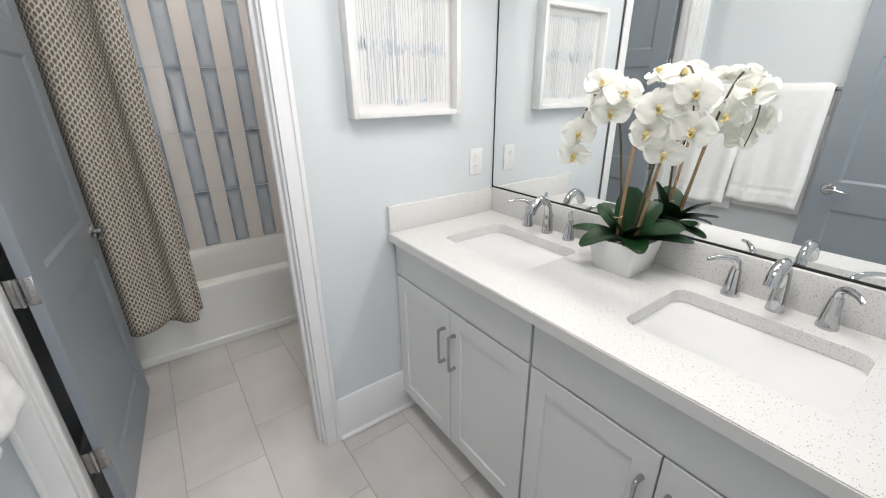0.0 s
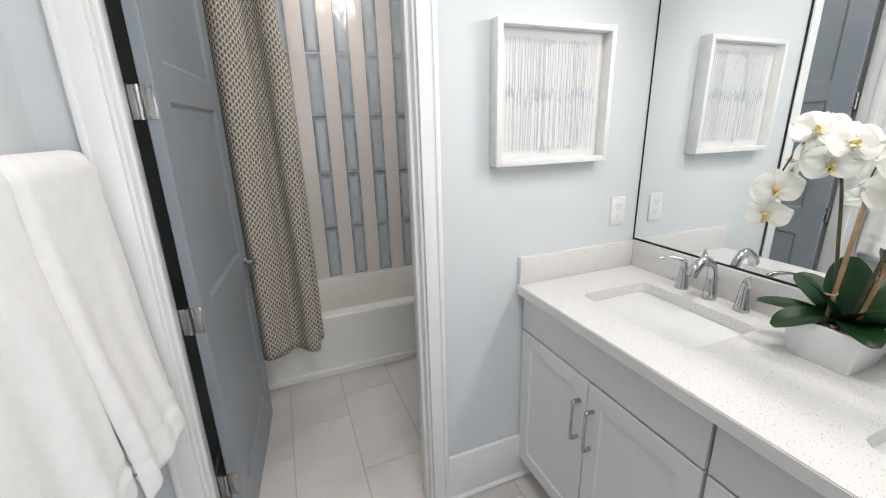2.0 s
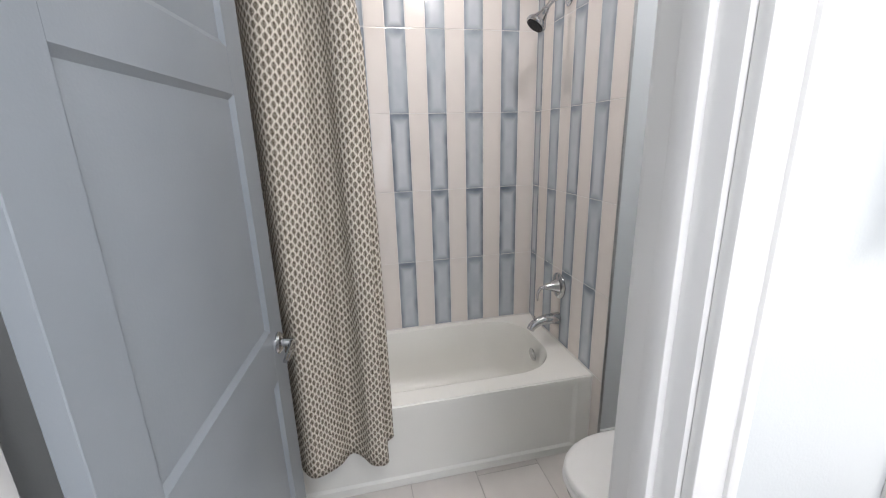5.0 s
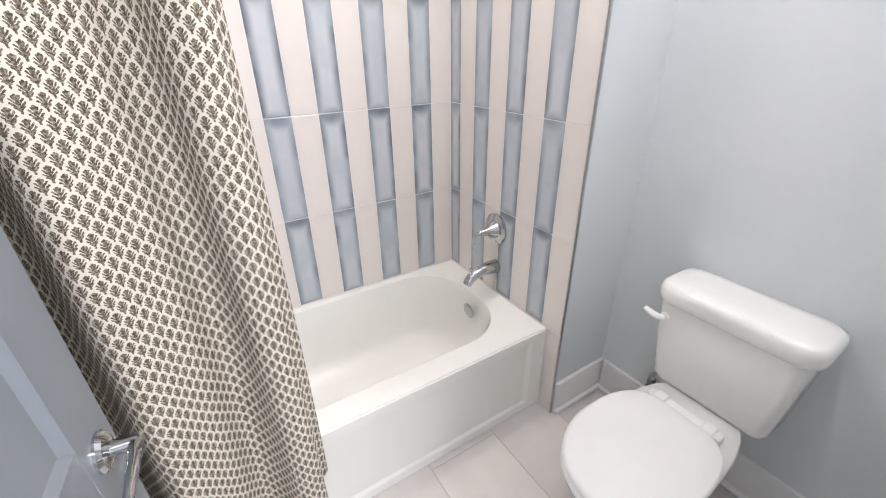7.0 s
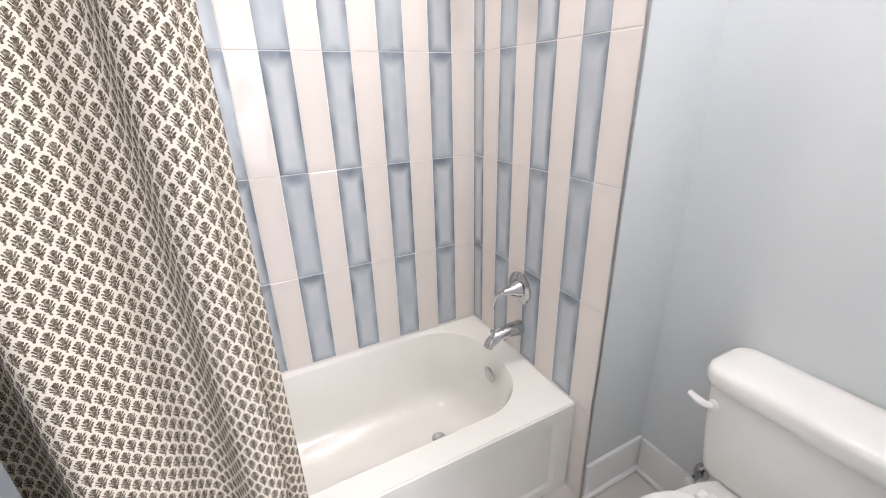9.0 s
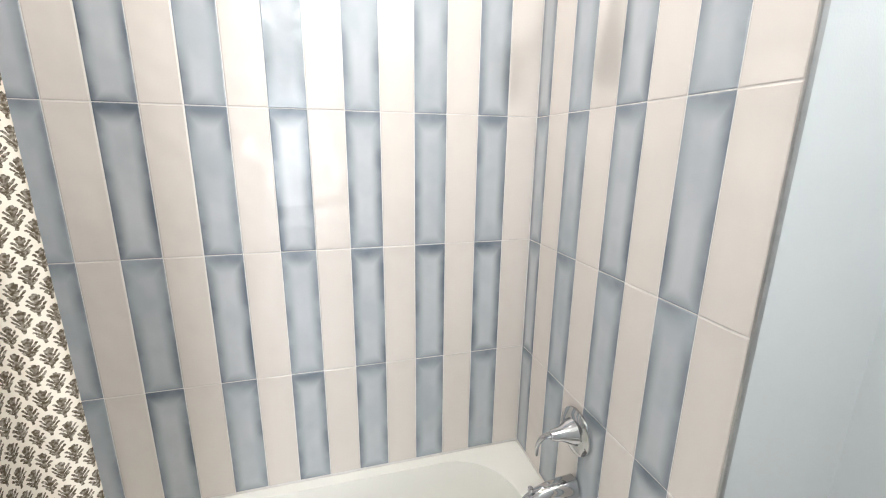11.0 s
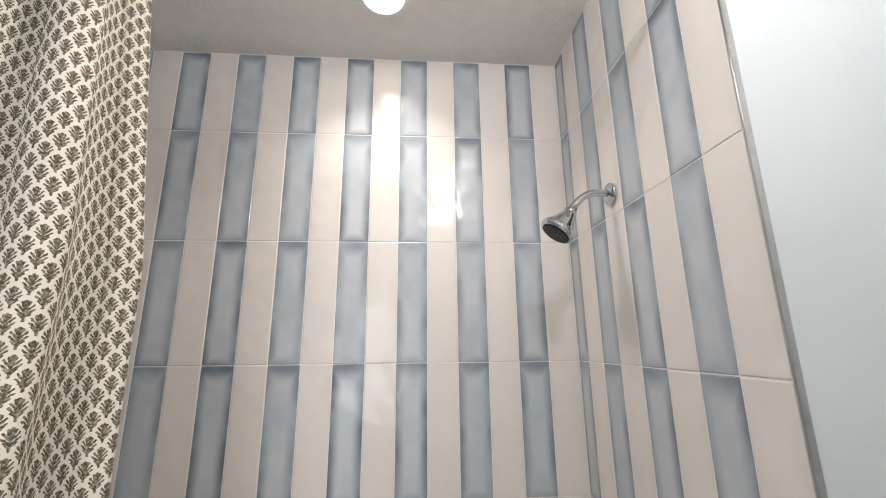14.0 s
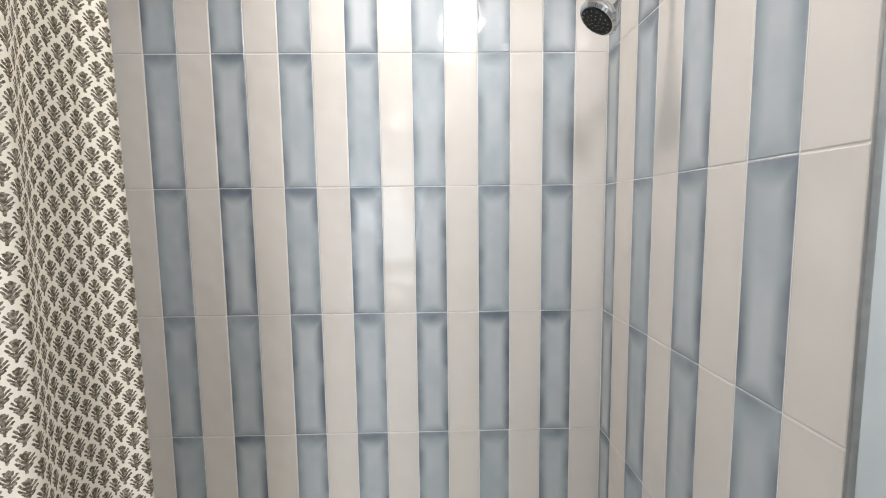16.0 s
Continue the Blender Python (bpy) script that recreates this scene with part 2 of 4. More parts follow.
POT = material("white_glazed_pot", (0.80, 0.80, 0.79), 0.25, second=(0.78, 0.78, 0.77), scale=8)
FRAME = material("whitewashed_frame", (0.80, 0.795, 0.785), 0.45, second=(0.75, 0.745, 0.735), scale=25, bump=0.1, bump_scale=120)
PAPER = material("white_drawing_paper", (0.70, 0.695, 0.685), 0.9, second=(0.73, 0.725, 0.715), scale=12, bump=0.1, bump_scale=200)
INK = material("grey_ink", (0.42, 0.45, 0.48), 0.8, second=(0.55, 0.57, 0.59), scale=25)
BLUE_INK = material("blue_ink_wash", (0.42, 0.49, 0.56), 0.8, second=(0.57, 0.64, 0.71), scale=40)
PLASTIC = material("white_plastic", (0.82, 0.82, 0.81), 0.3, second=(0.80, 0.80, 0.79), scale=10)
MIRROR = material("silvered_mirror", (0.93, 0.95, 0.945), 0.0, 1.0)
ALU = material("satin_aluminium_edge", (0.50, 0.50, 0.50), 0.3, 1.0, second=(0.44, 0.44, 0.44), scale=40)
GLOW = bpy.data.materials.new("lit_lamp_lens")
GLOW.use_nodes = True
GLOW.node_tree.nodes["Principled BSDF"].inputs["Emission Color"].default_value = (1.0, 0.90, 0.76, 1)
GLOW.node_tree.nodes["Principled BSDF"].inputs["Emission Strength"].default_value = 12.0


# ---- mesh helpers ----
def finish(name, bm, mat, parent=None, label="", smooth=True, angle=35):
    bmesh.ops.recalc_face_normals(bm, faces=bm.faces)
    me = bpy.data.meshes.new(name)
    bm.to_mesh(me)
    bm.free()
    mats = mat if isinstance(mat, (list, tuple)) else (mat,)
    for k in mats:
        me.materials.append(k)
    if smooth:
        me.shade_smooth()
        me.set_sharp_from_angle(angle=radians(angle))
    ob = new(name, me)
    if parent is not None:
        ob.parent = parent
    if label:
        ob["label"] = label
    return ob


def part(name, bm, mat, parent, label="", angle=35):
    return finish(name, bm, mat, parent, label, True, angle)


def thing(name, label, category, group="", kind="", at=(0, 0, 0), turn=0):
    ob = new(name)
    ob.matrix_basis = pose(*at, 0, 0, turn)
    return tagged(ob, label, category, group, kind)


def setting(name, bm, mat, label, category, angle=35):
    return tagged(finish(name, bm, mat, None, "", True, angle), label, category, "", "structure")


def box(x0, x1, y0, y1, z0, z1, bevel=0.0, segments=2, bm=None):
    b = bmesh.new()
    bmesh.ops.create_cube(b, size=1.0)
    bmesh.ops.scale(b, vec=(x1 - x0, y1 - y0, z1 - z0), verts=b.verts)
    bmesh.ops.translate(b, vec=((x0 + x1) / 2, (y0 + y1) / 2, (z0 + z1) / 2), verts=b.verts)
    if bevel:
        bmesh.ops.bevel(b, geom=list(b.edges), offset=bevel, segments=segments, profile=0.5, affect="EDGES", clamp_overlap=True)
    return merge(bm, b)


def merge(bm, other):
    """Joins other into bm (frees other); with no bm it is other itself."""
    if bm is None:
        return other
    me = bpy.data.meshes.new("scratch")
    other.to_mesh(me)
    other.free()
    bm.from_mesh(me)
    bpy.data.meshes.remove(me)
    return bm


def moved(bm, m):
    bmesh.ops.transform(bm, matrix=m, verts=bm.verts)
    return bm


def lathe(profile, steps=28, axis=None, bm=None):
    """Turns (radius, height) pairs round z; closes the ends; axis: a pose laid on it."""
    b = bmesh.new()
    rings = []
    for r, z in profile:
        if r < 1e-5:
            rings.append([b.verts.new((0, 0, z))])
        else:
            rings.append([b.verts.new((r * math.cos(2 * math.pi * k / steps), r * math.sin(2 * math.pi * k / steps), z)) for k in range(steps)])
    for lo, hi in zip(rings, rings[1:]):
        for k in range(steps):
            a, c = k, (k + 1) % steps
            if len(lo) == 1 and len(hi) == 1:
                continue
            if len(lo) == 1:
                b.faces.new((lo[0], hi[a], hi[c]))
            elif len(hi) == 1:
                b.faces.new((lo[a], lo[c], hi[0]))
            else:
                b.faces.new((lo[a], lo[c], hi[c], hi[a]))
    for ring in (rings[0], rings[-1]):
        if len(ring) > 2:
            b.faces.new(ring)
    if axis is not None:
        moved(b, axis)
    return merge(bm, b)


def sweep(points, radii, steps=12, flat=1.0, bm=None, refine=6):
    """A tube through the points, smoothly curved, with a radius at each; flat squeezes it upright."""
    pts = [Vector(p) for p in points]
    line, rad = [], []
    n = len(pts)
    for k in range(n - 1):
        p0, p1, p2, p3 = pts[max(k - 1, 0)], pts[k], pts[k + 1], pts[min(k + 2, n - 1)]
        for s in range(refine):
            u = s / refine
            line.append(0.5 * ((2 * p1) + (p2 - p0) * u + (2 * p0 - 5 * p1 + 4 * p2 - p3) * u * u + (3 * p1 - p0 - 3 * p2 + p3) * u ** 3))
            rad.append(radii[k] + (radii[k + 1] - radii[k]) * u)
    line.append(pts[-1])
    rad.append(radii[-1])
    b = bmesh.new()
    rings = []
    ref = Vector((0, 0, 1))
    for k, p in enumerate(line):
        d = (line[min(k + 1, len(line) - 1)] - line[max(k - 1, 0)]).normalized()
        if abs(d.dot(ref)) > 0.95:
            ref = Vector((0, 1, 0)) if abs(d.y) < 0.9 else Vector((1, 0, 0))
        side = d.cross(ref).normalized()
        up = side.cross(d).normalized()
        ref = up
        rings.append([b.verts.new(p + side * (rad[k] * math.cos(2 * math.pi * s / steps)) + up * (rad[k] * flat * math.sin(2 * math.pi * s / steps))) for s in range(steps)])
    for lo, hi in zip(rings, rings[1:]):
        for s in range(steps):
            b.faces.new((lo[s], lo[(s + 1) % steps], hi[(s + 1) % steps], hi[s]))
    b.faces.new(rings[0])
    b.faces.new(rings[-1])
    return merge(bm, b)


def rounded(cx, cy, hx, hy, r, n=8):
    """A rounded rectangle as (x, y) pairs."""
    out = []
    for sx, sy, a0 in ((1, 1, 0), (-1, 1, 90), (-1, -1, 180), (1, -1, 270)):
        for k in range(n + 1):
            a = radians(a0 + 90 * k / n)
            out.append((cx + sx * (hx - r) + r * math.cos(a), cy + sy * (hy - r) + r * math.sin(a)))
    return out


def loft(loops, cap_first=True, cap_last=True, bm=None):
    """Skins loops of (x, y, z), all with the same number of points."""
    b = bmesh.new()
    rings = [[b.verts.new(p) for p in loop] for loop in loops]
    n = len(rings[0])
    for lo, hi in zip(rings, rings[1:]):
        for k in range(n):
            b.faces.new((lo[k], lo[(k + 1) % n], hi[(k + 1) % n], hi[k]))
    if cap_first:
        b.faces.new(rings[0])
    if cap_last:
        b.faces.new(rings[-1])
    return merge(bm, b)


def at_z(pairs, z):
    return [(x, y, z) for x, y in pairs]


def plate(outer, holes, z0, z1):
    """A slab with holes right through it."""
    b = bmesh.new()
    loops = []
    for pairs in (outer, *holes):
        top = [b.verts.new((x, y, z1)) for x, y in pairs]
        loops.append(top)
        for k in range(len(top)):
            b.edges.new((top[k], top[(k + 1) % len(top)]))
    bmesh.ops.triangle_fill(b, use_beauty=True, use_dissolve=False, edges=list(b.edges))
    faces = [[v for v in f.verts] for f in b.faces]
    low = {v: b.verts.new((v.co.x, v.co.y, z0)) for loop in loops for v in loop}
    for f in faces:
        b.faces.new([low[v] for v in reversed(f)])
    for top in loops:
        for k in range(len(top)):
            v, w = top[k], top[(k + 1) % len(top)]
            b.faces.new((v, w, low[w], low[v]))
    return b


# ---- setting ----
EAST, WEST, NORTH = 1.32, -0.60, 3.355
PART0, PART1 = 1.49, 1.61          # the wall between washroom and tub room
OPEN0, OPEN1, OPEN_TOP = -0.45, 0.36, 2.47
SOUTH0, SOUTH1 = -0.23, -0.11
TUB_EAST, TUB_WEST, TUB_FRONT = 1.0, -0.524, 2.565

setting("wall_east", box(EAST, EAST + 0.12, -2.3, TUB_FRONT, 0, CEIL), WALL, "pale blue-grey painted wall behind the vanity and toilet", "wall")
wall_return = setting("wall_tub_east", box(TUB_EAST + 0.0018, EAST + 0.12, TUB_FRONT, NORTH + 0.13, 0, CEIL), [WALL, GROUT], "furred-out wall at the tub's tap end, tiled inside", "wall")
for face in wall_return.data.polygons:
    if face.normal.x < -0.9:
        face.material_index = 1
wall_back = setting("wall_north", box(TUB_WEST - 0.13, TUB_EAST + 0.0018, NORTH + 0.0018, NORTH + 0.13, 0, CEIL), GROUT, "tub back wall in cream and blue-grey vertical tiles", "wall")
wall_left = setting("wall_tub_west", box(TUB_WEST - 0.13, TUB_WEST - 0.0018, TUB_FRONT, NORTH + 0.0018, 0, CEIL), GROUT, "tiled wall at the tub's far end behind the curtain", "wall")
# set 10 cm forward of wall_west to keep light out behind the door
setting("wall_tub_side", box(WEST - 0.12, -0.50, PART1, TUB_FRONT, 0, CEIL), WALL, "pale blue-grey painted wall behind the open door", "wall")
setting("wall_west", box(WEST - 0.12, WEST, -2.3, PART1, 0, CEIL), WALL, "pale blue-grey painted wall behind the towels", "wall")
bm = box(OPEN1, EAST, PART0, PART1, 0, CEIL)
box(WEST, OPEN0, PART0, PART1, 0, CEIL, bm=bm)
box(OPEN0, OPEN1, PART0, PART1, OPEN_TOP, CEIL, bm=bm)
setting("wall_partition", bm, WALL, "pale blue-grey painted wall with a doorway to the tub room", "wall")
bm = box(0.36, EAST, SOUTH0, SOUTH1, 0, CEIL)
box(WEST, -0.50, SOUTH0, SOUTH1, 0, CEIL, bm=bm)
box(-0.50, 0.36, SOUTH0, SOUTH1, OPEN_TOP, CEIL, bm=bm)
setting("wall_south", bm, WALL, "pale blue-grey painted wall with the entry doorway", "wall")
setting("wall_hall", box(WEST - 0.12, EAST + 0.12, -2.42, -2.3, 0, CEIL), WALL, "plain painted wall of the hall outside", "wall")
setting("ceiling", box(WEST - 0.12, EAST + 0.12, -2.42, NORTH + 0.13, CEIL, CEIL + 0.1), CEILING, "off-white ceiling with a fine sprayed texture", "ceiling")
floor = setting("floor", box(WEST - 0.12, EAST + 0.12, -2.42, NORTH + 0.13, -0.1, -0.002), FLOOR_GROUT, "floor of large greige rectangular porcelain tiles", "floor")


def casing(x0, x1, y_face, into, z1, name, thick=0.018):
    """Flat door casing with a stepped inner edge, on the wall face y_face; into is the way it stands out."""
    ya, yb = sorted((y_face, y_face + into * thick))
    bm = box(x0, x1, ya, yb, 0, z1, 0.003)
    yc, yd = sorted((y_face, y_face + into * (thick + 0.006)))
    if name == "l":
        box(x0, x0 + 0.018, yc, yd, 0, z1, 0.004, bm=bm)
    else:
        box(x1 - 0.018, x1, yc, yd, 0, z1, 0.004, bm=bm)
    return bm


frame_1 = thing("door_frame", "white painted door casing and jamb of the tub room", "door frame", kind="structure")
part("casing", casing(OPEN1 - 0.008, OPEN1 + 0.057, PART0, -1, OPEN_TOP + 0.06, "r"), TRIM, frame_1)
part("casing", casing(OPEN0 - 0.062, OPEN0 + 0.010, PART0, -1, OPEN_TOP + 0.06, "l"), TRIM, frame_1)
part("casing", box(OPEN0 + 0.010, OPEN1 - 0.008, PART0 - 0.018, PART0, OPEN_TOP - 0.012, OPEN_TOP + 0.06, 0.003), TRIM, frame_1)
part("casing", casing(OPEN1 - 0.008, OPEN1 + 0.057, PART1, 1, OPEN_TOP + 0.06, "r"), TRIM, frame_1)
bm = box(OPEN1 - 0.016, OPEN1, PART0, PART1, 0, OPEN_TOP, 0.001)
box(OPEN1 - 0.028, OPEN1 - 0.015, PART0 + 0.035, PART0 + 0.072, 0, OPEN_TOP, 0.003, bm=bm)
part("jamb", bm, TRIM, frame_1)
bm = box(OPEN0, OPEN0 + 0.018, PART0, PART1, 0, OPEN_TOP, 0.001)
box(OPEN0 + 0.017, OPEN0 + 0.027, PART0 + 0.030, PART0 + 0.060, 0, OPEN_TOP, 0.003, bm=bm)
part("jamb", bm, TRIM, frame_1)
part("jamb", box(OPEN0 + 0.018, OPEN1 - 0.016, PART0, PART1, OPEN_TOP - 0.016, OPEN_TOP, 0.001), TRIM, frame_1)

HIGH = 0.170


def baseboard(x0, y0, x1, y1, nx, ny, high=HIGH):
    """White board with a rounded shoe from one point to another; (nx, ny) is the way into the room."""
    def run(depth, z0, z1, bev, bm=None):
        xs, ys = sorted((x0, x1)), sorted((y0, y1))
        if nx:
            xs = sorted((x0, x0 + nx * depth))
        else:
            ys = sorted((y0, y0 + ny * depth))
        return box(xs[0], xs[1], ys[0], ys[1], z0, z1, bev, 3, bm)
    ob = tagged(finish("baseboard", run(0.015, 0, high, 0.003), TRIM), "white painted baseboard with shoe moulding", "baseboard", "", "structure")
    part("shoe_moulding", run(0.030, 0, 0.022, 0.008), TRIM, ob)
    return ob


baseboard(OPEN1 + 0.057, PART0, 0.85, PART0, 0, -1, 0.225)
baseboard(TUB_EAST + 0.013, TUB_FRONT, EAST, TUB_FRONT, 0, -1)
baseboard(EAST, PART1, EAST, TUB_FRONT - 0.02, -1, 0)
baseboard(OPEN1 + 0.057, PART1, EAST - 0.02, PART1, 0, 1)
baseboard(WEST, 0.75, WEST, PART0, 1, 0, 0.225)
baseboard(-0.50, PART1, -0.50, TUB_FRONT, 1, 0)


# ---- doors ----
def panel_door(wide, high, rails, stile):
    """A slab with sunk panels on both faces; it runs along +x from the hinge, 35 mm thick about y = 0."""
    t = 0.0175
    b = box(0, stile, -t, t, 0.008, high, 0.0015, 1)
    box(wide - stile, wide, -t, t, 0.008, high, 0.0015, 1, b)
    for z0, z1 in rails:
        box(stile - 0.0005, wide - stile + 0.0005, -t + 0.0003, t - 0.0003, z0, z1, 0.0, 1, b)
    for (_, lo), (hi, _) in zip(rails, rails[1:]):
        box(stile - 0.002, wide - stile + 0.002, -t + 0.010, t - 0.010, lo - 0.002, hi + 0.002, 0.0, 1, b)
        for side in (-1, 1):   # sloping sticking round the panel
            y_out, y_in = side * (t - 0.0006), side * (t - 0.0102)
            x0, x1, w = stile, wide - stile, 0.014
            outer = [(x0, y_out, lo), (x1, y_out, lo), (x1, y_out, hi), (x0, y_out, hi)]
            inner = [(x0 + w, y_in, lo + w), (x1 - w, y_in, lo + w), (x1 - w, y_in, hi - w), (x0 + w, y_in, hi - w)]
            ov = [b.verts.new(p) for p in outer]
            iv = [b.verts.new(p) for p in inner]
            for k in range(4):
                b.faces.new((ov[k], ov[(k + 1) % 4], iv[(k + 1) % 4], iv[k]))
    return b


RAILS = ((0.008, 0.20), (0.83, 0.99), (1.636, 1.743), (2.33, 2.44))


def lever(parent, x, z, side, toward):
    rose = lathe([(0.0, 0.0), (0.033, 0.0), (0.033, 0.004), (0.028, 0.010), (0.013, 0.014), (0.012, 0.05), (0.0, 0.052)], 28,
                 pose(x, side * 0.0175, z, -90 * side, 0, 0))
    handle = part("handle", rose, CHROME, parent, "polished chrome lever handle")
    part("lever", sweep([(x, side * 0.062, z), (x + toward * 0.035, side * 0.066, z + 0.004), (x + toward * 0.105, side * 0.064, z - 0.008)], [0.011, 0.010, 0.007], 12, 0.8), CHROME, handle)


door_1 = thing("tub_room_door", "blue-grey three-panel door standing wide open", "door", kind="structure", at=(-0.383, 1.618, 0), turn=84.4)
part("leaf", panel_door(0.79, 2.44, RAILS, 0.112), DOOR, door_1, angle=20)
for z in (0.30, 0.965, 1.628, 2.29):
    h = part("hinge", box(-0.0022, 0.0, -0.0150, 0.0170, z - 0.045, z + 0.045, 0.0006), NICKEL, door_1, "brushed nickel butt hinge")
    part("knuckle", lathe([(0, z - 0.048), (0.0065, z - 0.046), (0.0065, z + 0.046), (0, z + 0.048)], 14, pose(-0.006, 0.024, 0)), NICKEL, h)
    part("jamb_leaf", box(-0.0075, -0.0050, 0.029, 0.058, z - 0.045, z + 0.045, 0.0006), NICKEL, h)
    bm = bmesh.new()
    for dz, dy in ((-0.032, 0.004), (-0.011, -0.006), (0.011, 0.004), (0.032, -0.006)):
        lathe([(0, 0), (0.0042, 0), (0.0036, 0.0012), (0, 0.0014)], 10, pose(-0.0022, dy, z + dz, 0, -90, 0), bm)
    part("screws", bm, CHROME, h)
lever(door_1, 0.73, 0.93, -1, -1)
lever(door_1, 0.73, 0.93, 1, -1)

door_2 = thing("entry_door", "blue-grey panel door swung back against the towel wall", "door", kind="structure", at=(-0.515, -0.095, 0), turn=90)
part("leaf", panel_door(0.79, 2.44, RAILS, 0.112), DOOR, door_2, angle=20)
lever(door_2, 0.71, 0.945, -1, -1)
lever(door_2, 0.71, 0.945, 1, -1)

# ---- vanity ----
CF, CT = 0.76, 0.945       # cabinet front, counter top


def shaker(y0, y1, z0, z1, rail=0.06):
    """A framed cabinet door in the plane x = CF, its middle sunk 7 mm."""
    b = bmesh.new()
    x_out, x_in, x_back = CF - 0.0, CF + 0.007, CF + 0.019
    w = 0.004
    def ring(m, x):
        return [b.verts.new(p) for p in ((x, y0 + m, z0 + m), (x, y1 - m, z0 + m), (x, y1 - m, z1 - m), (x, y0 + m, z1 - m))]
    rings = [ring(0, x_back), ring(0, x_out + 0.002), ring(0.002, x_out), ring(rail, x_out), ring(rail + w, x_in)]
    for lo, hi in zip(rings, rings[1:]):
        for k in range(4):
            b.faces.new((lo[k], lo[(k + 1) % 4], hi[(k + 1) % 4], hi[k]))
    b.faces.new(rings[-1])
    b.faces.new(rings[0])
    return b


def pull(parent, y, z):
    """An upright bar pull, 150 mm."""
    b = sweep([(CF, y, z - 0.072), (CF - 0.026, y, z - 0.074), (CF - 0.030, y, z - 0.060), (CF - 0.031, y, z), (CF - 0.030, y, z + 0.060), (CF - 0.026, y, z + 0.074), (CF, y, z + 0.072)],
              [0.0075, 0.006, 0.0055, 0.005, 0.0055, 0.006, 0.0075], 12)
    return part("handle", b, NICKEL, parent, "brushed nickel bar pull")


def vanity_cabinet(y0, y1):
    mid = (y0 + y1) / 2
    v = thing("vanity_cabinet", "light grey shaker vanity cabinet with two doors", "cabinet", "vanity cabinets")
    bm = box(CF + 0.020, EAST, y0, y1, 0.105, 0.905)
    part("body", bm, CABINET, v)
    part("toe_kick", box(CF + 0.085, EAST, y0, y1, 0, 0.1045), CABINET, v)
    part("drawer_front", box(CF, CF + 0.019, y0 + 0.004, y1 - 0.004, 0.752, 0.897, 0.0025), CABINET, v)
    for a, c, hy in ((y0 + 0.004, mid - 0.002, mid - 0.032), (mid + 0.002, y1 - 0.004, mid + 0.032)):
        d = part("door", shaker(a, c, 0.112, 0.744), CABINET, v, angle=20)
        pull(d, hy, 0.581)
    return v


vanity_cabinet(0.699, 1.487)
vanity_cabinet(-0.09, 0.697)

SINKS = (1.088, 0.302)
SX0, SX1, SHY = 0.885, 1.19, 0.213
holes = [rounded((SX0 + SX1) / 2, y, (SX1 - SX0) / 2, SHY, 0.035, 6) for y in SINKS]
bm = plate([(0.73, -0.105), (EAST - 0.002, -0.105), (EAST - 0.002, 1.488), (0.73, 1.488)], holes, 0.906, CT)
edges = [e for e in bm.edges if all(abs(v.co.x - 0.73) < 1e-4 for v in e.verts) and abs(e.verts[0].co.z - e.verts[1].co.z) < 1e-5]
bmesh.ops.bevel(bm, geom=edges, offset=0.003, segments=2, affect="EDGES")
worktop = thing("vanity_worktop", "white speckled quartz worktop with two sink cut-outs", "countertop")
part("slab", bm, QUARTZ, worktop)
part("back_splash", box(EAST - 0.021, EAST, -0.105, 1.470, CT, 1.057, 0.002), QUARTZ, worktop)
part("side_splash", box(0.735, EAST, 1.4705, 1.490, CT, 1.057, 0.002), QUARTZ, worktop)


def sink(y):
    s = thing("sink", "white rectangular undermount ceramic sink", "sink", "vanity sinks")
    cx, hx = (SX0 + SX1) / 2, (SX1 - SX0) / 2
    inner = []
    # the bottom is one long arc from end to end, front and back stay steep
    for deep in (0.0, 0.07, 0.16, 0.30, 0.45, 0.60, 0.73, 0.84, 0.92, 0.97, 1.0):
        reach = max(0.16, math.sqrt(1 - deep * deep))
        inner.append(at_z(rounded(cx + 0.010 * deep, y, hx + 0.006 - 0.024 * deep, (SHY + 0.006) * reach, 0.012 + 0.010 * (1 - deep), 8), 0.9055 - 0.142 * deep))
    outer = [at_z(rounded(cx, y, hx + g, SHY + g, 0.05, 8), z) for g, z in ((-0.08, 0.745), (-0.02, 0.77), (0.02, 0.86), (0.03, 0.9055))]
    part("basin", loft(outer + inner, True, True), BASIN, s, angle=60)
    d = lathe([(0, 0.7605), (0.022, 0.7605), (0.022, 0.7635), (0.014, 0.7645), (0, 0.762)], 20, pose(cx + 0.010, y, 0.0042))
    part("drain", d, CHROME, s, "chrome pop-up drain")
    return s


